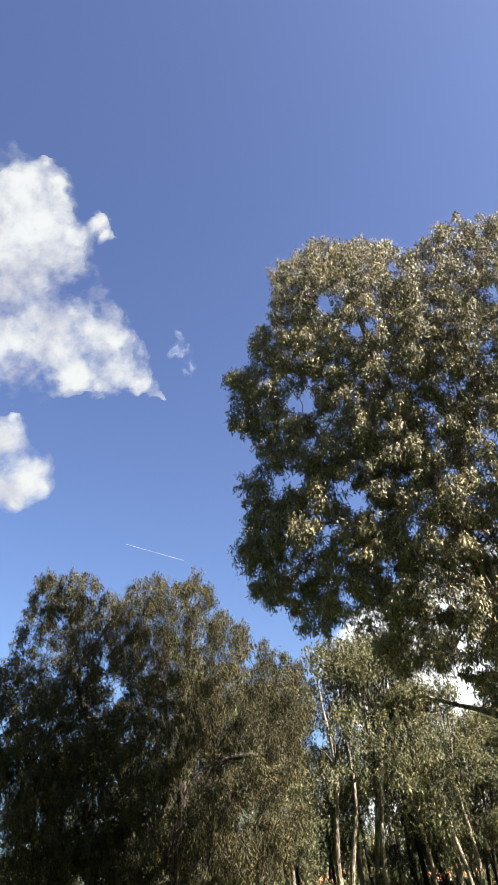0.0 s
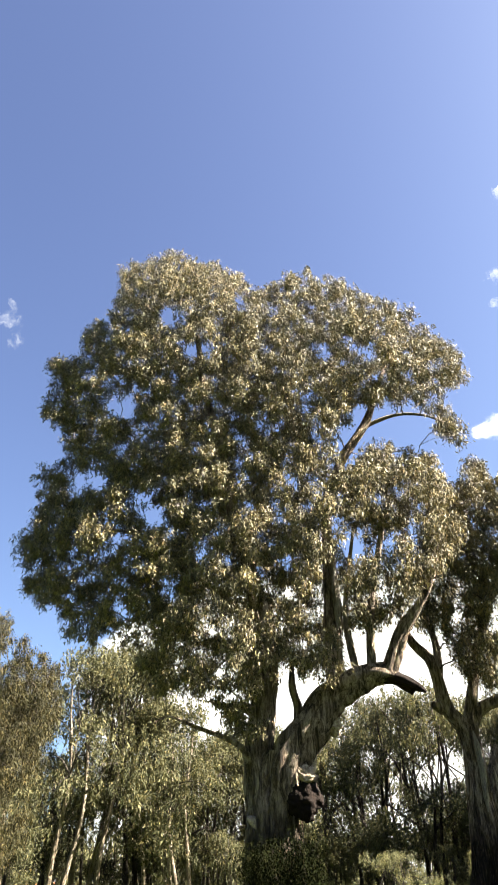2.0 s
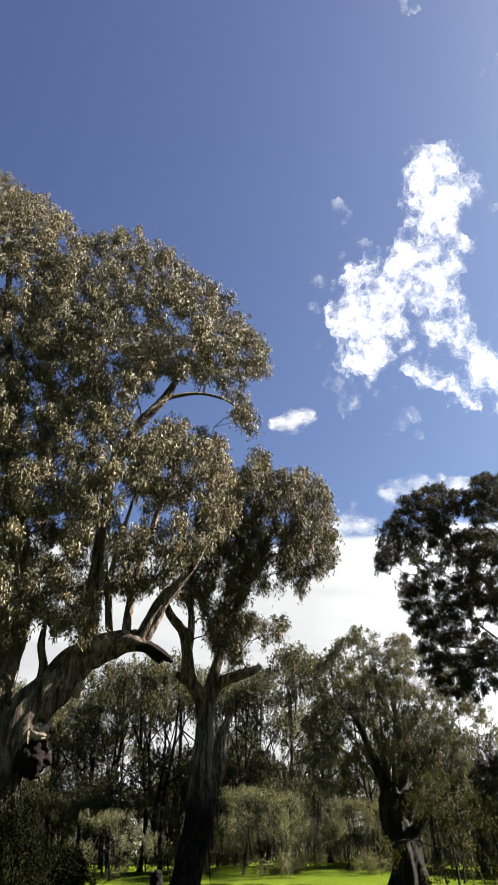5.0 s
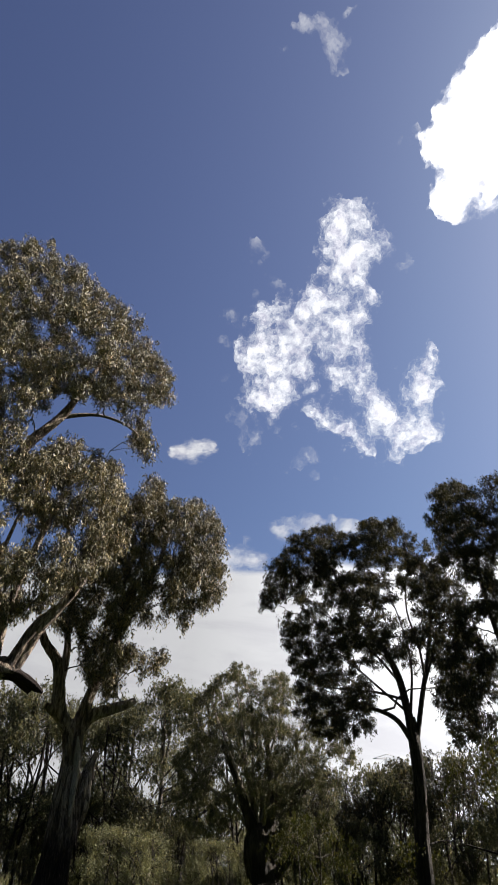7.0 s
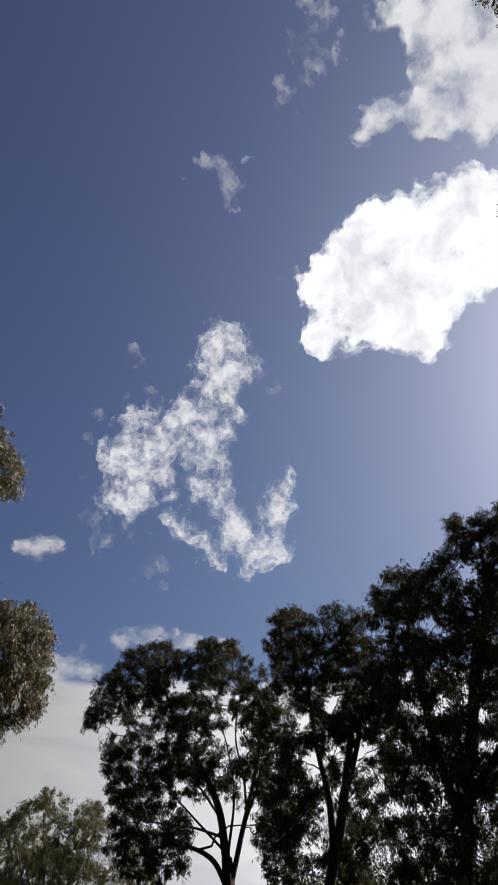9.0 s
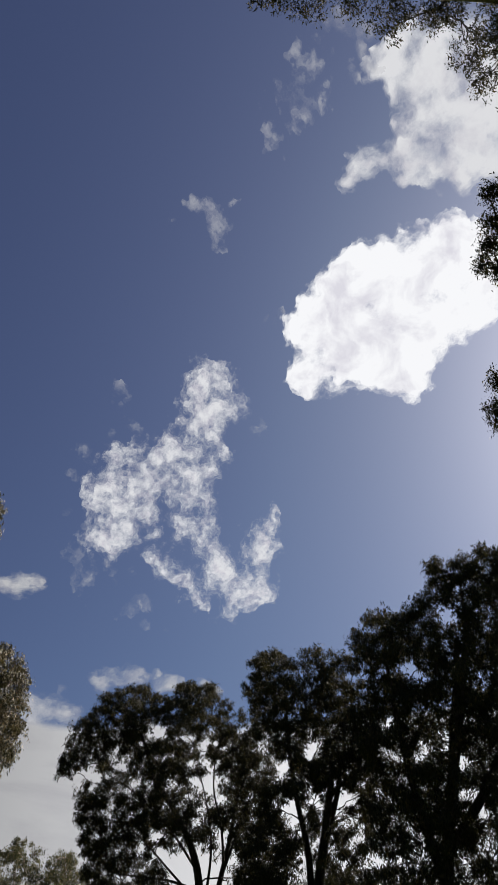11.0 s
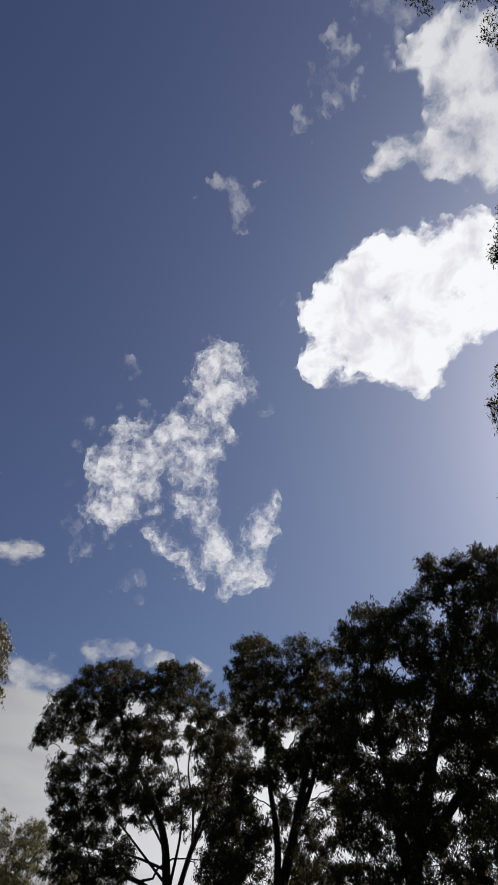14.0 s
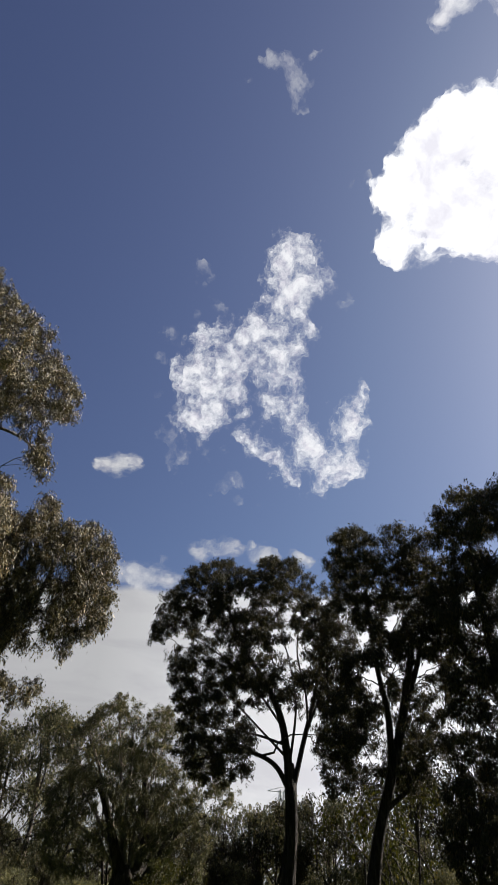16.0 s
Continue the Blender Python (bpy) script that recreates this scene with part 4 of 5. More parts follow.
def woods():
    rng = np.random.default_rng(41)
    kinds = []
    for k, (h, w, bare, stems, leaf, bark, text) in enumerate([
            (14, 8.5, 0.26, 1, LEAF_BUSH, BARK_MID, "woodland gum tree with a pale slim trunk"),
            (15, 7.5, 0.26, 2, LEAF_BUSH, BARK_MID, "woodland gum tree with twin grey stems"),
            (12, 9.0, 0.08, 2, LEAF_BUSH, BARK_DARK, "bushy woodland tree with foliage low down"),
            (13, 8.0, 0.2, 1, LEAF_DARKENED, BARK_DARK, "dark woodland gum tree"),
            (6, 5.5, 0.05, 3, LEAF_BUSH, BARK_DARK, "bushy young gum with leaves to the ground"),
            (4, 4.5, 0.03, 3, LEAF_FRESH, BARK_DARK, "bright yellow-green young wattle"),
            (3.8, 5.4, 0.02, 5, LEAF_OLIVE, BARK_DARK, "rounded pale olive bush, leafy down to the grass")]):
        spec = wood_spec(rng, h, w, bare, stems)
        kinds.append((gum_tree("woodland_tree", spec, text, bark, leaf, 0.17 if h > 8 else 0.08 if h < 5 else 0.115, 31 if h > 8 else 95 if h < 5 else 60, 1.0, 60 + k, 0.15, 0.27, clump=0.55 if h > 8 else 0.36, fill=4.5 if h > 8 else 15.0 if h < 3.9 else 9.0, sides=9, step=0.7, close_up=False), h, text))
    return kinds


# degrees left of +y, metres away, height, which kind
WOOD = [
    (17.5, 41, 11.4, 0), (20.5, 40, 10.9, 0), (23.5, 41, 10.3, 2), (27.5, 44, 10.3, 3), (31.5, 42, 10.3, 3), (34, 40, 9.2, 3), (12.5, 47, 15.1, 1), (9.3, 48, 15.8, 2),
    (6.2, 47, 11.4, 1), (3.5, 46, 10.2, 2), (14, 42, 13.5, 1), (11, 44, 14.8, 0), (8, 46, 12, 0), (5, 44, 11.2, 1), (2, 50, 10.7, 0), (-1, 46, 9.9, 2),
    (-4, 52, 10.7, 3), (-7, 50, 9.9, 2), (-10, 54, 13, 0), (-13, 48, 12.5, 2),
]
WOOD += [
    (-2.5, 49, 10.5, 2), (0.5, 50, 11, 2), (-5.2, 48, 10, 2), (-7.6, 49, 10.4, 2), (-9.4, 51, 12.6, 2), (-11.6, 50, 13, 2), (-14.2, 51, 12, 2), (-17.4, 51, 11.6, 2), (-20.2, 52, 12.6, 2),
    (-16, 52, 12.4, 2), (-19, 46, 10.7, 2), (-22, 48, 12.6, 1), (-25, 47, 12.2, 2), (-28, 48, 10.7, 2), (-32.5, 47, 7.3, 3), (-35.2, 48, 7.1, 3), (-31, 56, 10, 2),
    (-34, 62, 8.7, 3), (-36.6, 50, 7.2, 3), (-38.4, 49, 7.8, 3), (-40.6, 48, 7.5, 3), (-43, 48, 8.9, 3), (-45.4, 47, 7.6, 3), (-47.8, 45, 10.5, 3), (-50, 46, 11, 3),
    (-54, 45, 11.5, 3), (-58, 50, 12, 3), (-63, 48, 12, 2), (-69, 45, 13, 3),
]
WOOD += [
    (-76, 42, 13, 0), (18, 46, 13.9, 3), (23, 44, 13.8, 2), (29, 42, 12.6, 3), (36, 40, 11.5, 3),
]
BUSHES = [
    (19, 39, 5, 4), (22, 38, 5, 4), (26, 37, 5, 3), (30, 36, 5, 3), (3, 44, 4.5, 4),
    (-3, 47, 5, 4), (-6, 48, 4.5, 4), (-9, 48, 5, 4), (-12, 49, 4.5, 4), (-17, 50, 4.5, 4), (-20, 51, 5.5, 4), (-23.5, 52, 5, 4),
    (-26, 52, 5.5, 4), (-14.5, 49, 6, 4), (-17.5, 50, 6.3, 4), (-20.5, 50, 6.5, 4), (-23.8, 50, 6.5, 4), (-30, 52, 4, 4),
]
BUSHES += [
    (-16.4, 42, 2.8, 6), (-18.9, 41.5, 4.1, 6), (-21.6, 43, 3.7, 6), (-23.9, 46, 4.4, 4), (-26.2, 43, 3.4, 6), (-13.6, 46, 3.4, 4), (-9.6, 42, 3.2, 6), (-5.4, 47, 3.4, 4), (-30, 48, 4.0, 6), (-33.2, 49, 3.8, 6),
    (-35.4, 48, 7.6, 4), (-37.6, 50, 8.2, 4), (-39.6, 51, 8.6, 4), (-41.7, 49, 8.8, 4), (-43.4, 50, 9.2, 4),
    (-37, 46, 4, 4), (-41, 46, 4, 4), (-47, 40, 5, 4), (-52, 36, 4.5, 4), (-57, 34, 5, 4), (-33.8, 30, 4.2, 5), (-49.1, 31, 7, 5),
    (-36.3, 47, 5, 4), (-50, 40, 6, 4), (-44, 44, 5, 4), (30, 33, 6, 3), (24, 35, 7, 3), (-63, 34, 5, 4),
]


def far_rows():
    """The closed wood behind: staggered rows, its skyline low where the view opens to the south-east."""
    rng = random.Random(21)
    rows = []
    az = 20.0
    while az > -60:
        dip = 0.62 if -48 < az < -33 else 1.0
        rows.append((az + rng.uniform(-0.6, 0.6), 62 * rng.uniform(0.95, 1.08), 11.2 * rng.uniform(0.78, 1.05) * dip, rng.choice((2, 2, 3))))
        az -= 4.8
    for az in (17, 14.5, 12, 9.5, 7, 4.5, 2, -0.5, -3):
        rows.append((az, rng.uniform(50, 55), rng.uniform(9, 11.5), rng.choice((2, 3))))
    for _ in range(14):
        far = rng.uniform(45, 60)
        az = rng.uniform(-36, 12)
        rows.append((az, far, rng.uniform(3.5, 6.5), 4))
    return rows


def plant_woods():
    kinds = woods()
    rng = random.Random(8)
    used = set()
    for az, far, height, k in WOOD + BUSHES + far_rows():
        ob, h, text = kinds[k]
        s = height / h
        x, y = -math.sin(radians(az)) * far, math.cos(radians(az)) * far
        m = pose(x, y, mound(x, y), 0, 0, rng.uniform(0, 360)) @ Matrix.Diagonal((s * rng.uniform(0.9, 1.15), s * rng.uniform(0.9, 1.15), s, 1))
        if k in used:
            copy_thing(ob, m @ Matrix.Diagonal([1 / v for v in ob.scale] + [1]))
        else:
            ob.matrix_basis = m
            used.add(k)


plant_woods()


# ---- sky ----
def on_sky(az, el, far=3000.0):
    """The pose of a sheet that faces the place from far off: x to the right, y up."""
    d = Vector((-math.sin(radians(az)) * math.cos(radians(el)), math.cos(radians(az)) * math.cos(radians(el)), math.sin(radians(el))))
    return look(d * far, d * (far + 1))


def cloud(name, spec, material, label, ragged=0.55, grain=0.006, seed=0.0, cells=150, stretch=(1, 1), warp=0.0, grow=0.0, firm=1.1):
    """A heap of vapour: rounded masses run together, their outline frayed, thickest in the middle."""
    az, el, blobs = spec
    b = np.array(blobs, dtype=float)
    lo, hi = (b[:, :2] - b[:, 2:] * 1.7).min(0) - warp, (b[:, :2] + b[:, 2:] * 1.7).max(0) + warp
    step = max(hi - lo) / (0.68 * cells)
    xs, ys = np.arange(lo[0], hi[0], step), np.arange(lo[1], hi[1], step)
    gx, gy = np.meshgrid(xs, ys)
    fx, fy = gx.copy(), gy.copy()
    rough = np.zeros_like(gx)
    for i, j in itertools.product(range(len(ys)), range(len(xs))):
        p = Vector((gx[i, j] * grain * stretch[0] + seed, gy[i, j] * grain * stretch[1], seed * 0.7))
        rough[i, j] = noise.fractal(p, 0.75, 2.1, 7)
        if warp:
            fx[i, j] += warp * noise.noise(p * 0.8 + Vector((9, 0, 0)))
            fy[i, j] += warp * noise.noise(p * 0.8 + Vector((0, 9, 0)))
            for k, much in ((2.3, 0.55), (5.3, 0.34), (12.0, 0.2)):
                fx[i, j] += much * warp * noise.noise(p * k + Vector((5, 0, 0)))
                fy[i, j] += much * warp * noise.noise(p * k + Vector((0, 5, 0)))
    d = np.sqrt((fx[..., None] - b[:, 0]) ** 2 + (fy[..., None] - b[:, 1]) ** 2) / (1.3 * b[:, 2])
    body = np.clip(0.62 + 0.38 * b[:, 2] / 70, 0.62, 1.0)
    mass = np.log(np.exp(5.0 * (body - d)).sum(-1)) / 5.0
    thick = 1.5 * np.tanh(firm * (mass - 0.2 + grow)) + ragged * rough
    keep = thick > -0.45
    index = np.arange(gx.size).reshape(gx.shape)
    ok = keep[:-1, :-1] | keep[1:, :-1] | keep[:-1, 1:] | keep[1:, 1:]
    faces = np.stack([index[:-1, :-1], index[:-1, 1:], index[1:, 1:], index[1:, :-1]], -1)[ok]
    used, inverse = np.unique(faces, return_inverse=True)
    depth = 140 * np.sqrt(np.clip(thick, 0, 1.4))
    verts = np.stack([gx, gy, depth], -1).reshape(-1, 3)[used]
    ob = link_mesh(name, verts, inverse.reshape(-1, 4), material)
    at = ob.data.attributes.new("thickness", "FLOAT", "POINT")
    at.data.foreach_set("value", thick.reshape(-1)[used].astype(np.float32))
    ob.matrix_world = on_sky(az, el)
    return tagged(ob, label, "cloud", "clouds", "structure")


VAPOUR = cloud_material("dazzling_vapour", 0.55, 0.279, (0.74, 0.75, 0.80), 0.010, 1.0, 1.5)
VAPOUR_TORN = cloud_material("torn_vapour", 1.35, 0.234, (0.80, 0.80, 0.85), 0.034, 0.94, 2.1)
VAPOUR_HIGH = cloud_material("veiled_vapour", 1.1, 0.220, (0.76, 0.77, 0.82), 0.008, 0.97, 1.7)
VAPOUR_THIN = cloud_material("soft_vapour", 1.4, 0.157, (0.74, 0.75, 0.82), 0.010, 0.95, 1.8)
VAPOUR_WEST = cloud_material("shaded_vapour", 1.15, 0.076, (0.72, 0.73, 0.80), 0.007, 1.0, 1.3)
VAPOUR_PUFF = cloud_material("thin_vapour", 1.9, 0.162, fine=0.016, top=0.85, fray=2.1)
VAPOUR_FAINT = cloud_material("faint_vapour", 2.2, 0.176, fine=0.022, top=0.5, fray=2.4)
cloud("cloud", CUMULUS_WEST, VAPOUR_WEST, "large white cumulus cloud with soft frayed rims", 0.5, 0.006, 1.0, 180, warp=55)
cloud("cloud", WISP_WEST, VAPOUR_FAINT, "faint wisp of cloud beside the cumulus", 0.7, 0.010, 2.0, 80, (1, 0.6), 40, 0.2)
cloud("cloud", CUMULUS_LOW, VAPOUR_WEST, "low white cumulus cloud with a flat base", 0.5, 0.005, 3.0, 120, warp=30)
cloud("cloud", HOOK, VAPOUR_TORN, "torn white cloud curling into a hook", 0.6, 0.011, 4.0, 300, (1.1, 0.9), 34, 0.22, 0.72)
cloud("cloud", FLECKS, VAPOUR_FAINT, "small flecks of thin cloud", 1.1, 0.018, 5.0, 240, warp=36, grow=0.4, firm=0.45)
cloud("cloud", BRIGHT, VAPOUR, "dense dazzling white cumulus cloud near the sun", 0.45, 0.008, 6.0, 220, warp=34)
cloud("cloud", HIGH, VAPOUR_HIGH, "white cloud trailing off into thin veils", 0.75, 0.006, 7.0, 190, warp=60)
cloud("cloud", VEIL, VAPOUR_FAINT, "thin torn veil beside the high cloud", 1.0, 0.012, 12.0, 170, (1.0, 0.7), 60, 0.5)
cloud("cloud", SCRAP, VAPOUR_FAINT, "small torn scrap of thin cloud", 1.0, 0.018, 8.0, 140, (1.0, 0.7), 30, 0.4)
cloud("cloud", BAR, VAPOUR_THIN, "small smooth bar of cloud", 0.65, 0.014, 9.0, 120, (0.7, 1.3), 18, 0.3)
cloud("cloud", HORIZON_PUFFS, VAPOUR_PUFF, "row of small puffs above the cloud bank", 0.7, 0.012, 10.0, 150, (0.8, 1.3), 24, 0.5)


def cloud_bank():
    """A level bank of stratus low along the horizon, its upper rim a soft line."""
    az, el = np.arange(44, -86, -0.5), np.arange(-1.0, 26, 0.5)
    verts, thick, sunny = [], [], []
    for e in el:
        for a in az:
            rim = 22.4 + 1.1 * noise.fractal(Vector((a * 0.12, 0, 3)), 1.0, 2.0, 4) - 0.12 * max(0, a + 5) - 0.3 * max(0, a - 8)
            thick.append(min(0.9, (rim - e) * 0.45) + 0.25 * noise.fractal(Vector((a * 0.1, e * 0.5, 5)), 1, 2, 4) - 0.10 * max(0, a - 5))
            # the bank's own glow is painted brighter towards the sun's side
            sunny.append(0.95 * min(1.0, max(0.0, (-24 - a) / 21)))
            ar, er = radians(a), radians(e)
            verts.append((-3400 * math.sin(ar) * math.cos(er), 3400 * math.cos(ar) * math.cos(er), 3400 * math.sin(er)))
    i, j = np.meshgrid(np.arange(len(el) - 1), np.arange(len(az) - 1), indexing="ij")
    w = len(az)
    faces = np.stack([i * w + j, i * w + j + 1, (i + 1) * w + j + 1, (i + 1) * w + j], -1).reshape(-1, 4)
    ob = link_mesh("cloud_bank", verts, faces, cloud_material("bank_vapour", 0.35, 0.119, (0.82, 0.84, 0.87), 0.0022, 1.0, 0.5, 4.0))
    at = ob.data.attributes.new("thickness", "FLOAT", "POINT")
    at.data.foreach_set("value", np.array(thick, dtype=np.float32))
    side = ob.data.attributes.new("sunward", "FLOAT", "POINT")
    side.data.foreach_set("value", np.array(sunny, dtype=np.float32))
    return tagged(ob, "level white cloud bank low over the horizon", "cloud", "clouds", "structure")


cloud_bank()


# ---- far wood, one closed band of foliage ----
def far_wood():
    rng = np.random.default_rng(77)
    n = 2600
    az = np.radians(rng.uniform(-80, 48, n))
    far = rng.uniform(78, 125, n)
    low = 0.6 + 0.4 * np.cos(np.degrees(az) * 0.35 + 1.0) ** 2
    centres = np.stack([-np.sin(az) * far, np.cos(az) * far, 10.0 * low * rng.random(n) ** 1.2 + 0.3], 1)
    v, f = leaf_cloud(rng, centres, rng.uniform(1.4, 2.8, n), 2.6, 0.5, 1.6, 0.3, 7)
    ob = link_mesh("far_wood", v, f, LEAF_BUSH)
    return tagged(ob, "distant grey-green wood closing the horizon", "woodland", kind="stuff")


far_wood()


# ---- marks of age on the great gum ----
def lump(name, at, radius, squash, material, parent, label, seed, knobbly=0.35, cells=28):
    """An uneven rounded swelling."""
    bm = bmesh.new()
    bmesh.ops.create_uvsphere(bm, u_segments=cells, v_segments=cells * 2 // 3, radius=1.0)
    for v in bm.verts:
        k = 1 + knobbly * noise.fractal(v.co * 1.7 + Vector((seed, 0, 0)), 0.9, 2.0, 4) + 0.14 * noise.noise(v.co * 5 + Vector((seed, 3, 0))) + 0.07 * noise.noise(v.co * 12 + Vector((seed, 5, 0)))
        v.co = Vector((v.co.x * squash[0], v.co.y * squash[1], v.co.z * squash[2])) * radius * k + Vector(at)
    for f in bm.faces:
        f.smooth = True
    return part(name, bm, material, parent, label)


def splinter(name, line, sides, material, parent, label, seed):
    return link_mesh(name, *tube(spline(line, 0.08), sides, 0.45, seed), material, parent, label)


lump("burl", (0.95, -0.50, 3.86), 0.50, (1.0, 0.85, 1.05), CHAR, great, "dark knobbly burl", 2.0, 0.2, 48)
lump("torn_wood", (1.0, -0.66, 4.42), 0.31, (1.05, 0.7, 0.9), TORN, great, "pale torn wood above the burl", 5.0, 0.5, 40)
splinter("splinter", [(1.15, -0.55, 4.4, 0.13), (1.3, -0.55, 4.8, 0.09), (1.42, -0.55, 5.15, 0.02)], 9, TORN, great, "pale split splinter", 6.0)
lump("knob", (1.93, -0.44, 5.78), 0.24, (0.9, 0.9, 1.2), TORN, great, "pale healed knob under the limb", 7.0, 0.45)
splinter("branch_scar", [(-0.25, -0.42, 3.26, 0.16), (-0.42, -0.50, 3.34, 0.13), (-0.54, -0.54, 3.40, 0.09), (-0.60, -0.56, 3.43, 0.03)], 12, TORN, great, "pale torn branch scar", 8.0)
splinter("stub", [(-0.1, -0.3, 6.9, 0.24), (-0.35, -0.5, 7.3, 0.2), (-0.42, -0.62, 7.7, 0.16)], 12, BARK_GREAT, great, "short broken stub", 9.0)
splinter("stub", [(0.9, -0.3, 5.6, 0.16), (0.95, -0.35, 6.3, 0.12), (0.8, -0.4, 6.9, 0.1), (0.85, -0.4, 7.6, 0.05)], 10, BARK_GREAT, great, "short broken stub", 10.0)
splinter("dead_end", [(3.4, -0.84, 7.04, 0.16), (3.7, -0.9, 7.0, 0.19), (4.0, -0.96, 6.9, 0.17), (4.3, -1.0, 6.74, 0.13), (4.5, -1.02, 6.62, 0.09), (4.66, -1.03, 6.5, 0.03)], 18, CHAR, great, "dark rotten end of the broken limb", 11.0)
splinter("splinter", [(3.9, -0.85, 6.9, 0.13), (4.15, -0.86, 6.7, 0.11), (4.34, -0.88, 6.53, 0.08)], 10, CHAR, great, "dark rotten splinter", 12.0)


splinter("peeled_strip", [(2.32, -0.56, 8.5, 0.02), (2.35, -0.54, 9.0, 0.10), (2.36, -0.50, 9.7, 0.125), (2.36, -0.45, 10.5, 0.10), (2.36, -0.35, 11.1, 0.02)], 12, BARK_PALE, great, "pale strip where the bark has peeled", 13.0)
splinter("peeled_strip", [(0.52, -0.44, 3.7, 0.02), (0.54, -0.41, 4.2, 0.09), (0.56, -0.35, 4.9, 0.11), (0.56, -0.30, 5.6, 0.09), (0.50, -0.28, 6.1, 0.02)], 12, BARK_PALE, forked, "pale strip where the bark has peeled", 14.0)


# ---- undergrowth ----
def shrub(at, height, width, seed, leaves, label, size=0.055):
    rng = np.random.default_rng(seed)
    top = thing("shrub", pose(*at, 0), label, "shrub", "shrubs")
    stems, centres = [], []
    for k in range(9):
        a = rng.random() * 6.28
        tip = np.array([math.cos(a) * width * rng.uniform(0.1, 0.45), math.sin(a) * width * rng.uniform(0.1, 0.45), height * rng.uniform(0.55, 0.95)])
        stems.append(tube(bow(np.array([tip[0] * 0.1, tip[1] * 0.1, -0.1]), tip, 0.035, 0.012, 0.1, rng, 6), 6))
        centres.append(tip)
        for j in range(5):
            centres.append(tip * (1, 1, rng.uniform(0.25, 1.0)) + rng.normal(scale=0.22 * width * 0.5, size=3) * (1, 1, 0.5))
    tagged(link_mesh("stem_cluster", *joined(stems), BARK_DARK, top), kind="stuff")
    c = np.array(centres)
    c[:, 2] = np.clip(c[:, 2], 0.3, height)
    v, f = leaf_cloud(rng, c, rng.uniform(0.35, 0.65, len(c)), 380, size, 0.3, 0.3)
    v[:, 2] = np.maximum(v[:, 2], 0.02)
    tagged(link_mesh("foliage", v, f, leaves, top), kind="stuff")
    return top


shrub((0.95, 18.8), 2.6, 2.4, 5, LEAF_PAINTED_SHADE, "dense shrub under the great gum, shade painted into its leaves")
shrub((1.95, 19.2), 1.7, 1.6, 6, LEAF_PAINTED_SHADE, "low shrub beside the great gum, shade painted into its leaves")


# ---- small things on the grass ----
def stump(at, radius, height):
    top = thing("tree_stump", pose(*at, mound(*at)), "low weathered dark tree stump on the grass", "stump")
    line = np.array([(0, 0, -0.2, radius * 1.5), (0, 0, 0.1, radius * 1.2), (0.02, 0, height * 0.6, radius), (0.02, 0.01, height, radius * 0.9)])
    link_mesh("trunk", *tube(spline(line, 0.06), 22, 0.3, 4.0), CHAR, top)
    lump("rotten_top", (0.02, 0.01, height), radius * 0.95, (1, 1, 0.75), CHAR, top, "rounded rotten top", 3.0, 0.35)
    return top


stump((6.70, 29.16), 0.23, 0.92)


# ---- houses beyond the trees ----
def boards(size, count):
    return [(-size / 2 + size * (i + 0.5) / count) for i in range(count)]


def box(bm, lo, hi):
    m = Matrix.Translation([(a + b) / 2 for a, b in zip(lo, hi)]) @ Matrix.Diagonal([b - a for a, b in zip(lo, hi)] + [1])
    bmesh.ops.create_cube(bm, size=1.0, matrix=m)


def solid(name, lo, hi, material, parent, label="", bevel=0.02):
    bm = bmesh.new()
    box(bm, lo, hi)
    bmesh.ops.bevel(bm, geom=bm.edges[:], offset=bevel, segments=1, affect="EDGES")
    return part(name, bm, material, parent, label)


BRICK = plain_material("house_brick", (0.1872, 0.0756, 0.0396), (0.3024, 0.1368, 0.0720), 6.0)
STUCCO = plain_material("pale_stucco", (0.3960, 0.3600, 0.3024), (0.5184, 0.4896, 0.4176), 4.0)
ROOF_RED = plain_material("red_roof_tile", (0.1584, 0.0540, 0.0288), (0.2736, 0.1080, 0.0576), 5.0)
ROOF_GREY = plain_material("grey_roof_sheet", (0.1584, 0.1584, 0.1584), (0.2880, 0.2880, 0.2808), 5.0)
PAINT = plain_material("cream_paint", (0.5040, 0.4752, 0.3960), (0.5904, 0.5616, 0.4896), 8.0, 0.5)
DARK_GLASS = plain_material("dark_pane", (0.02, 0.025, 0.03), (0.05, 0.06, 0.07), 2.0, 0.1, 0.0)


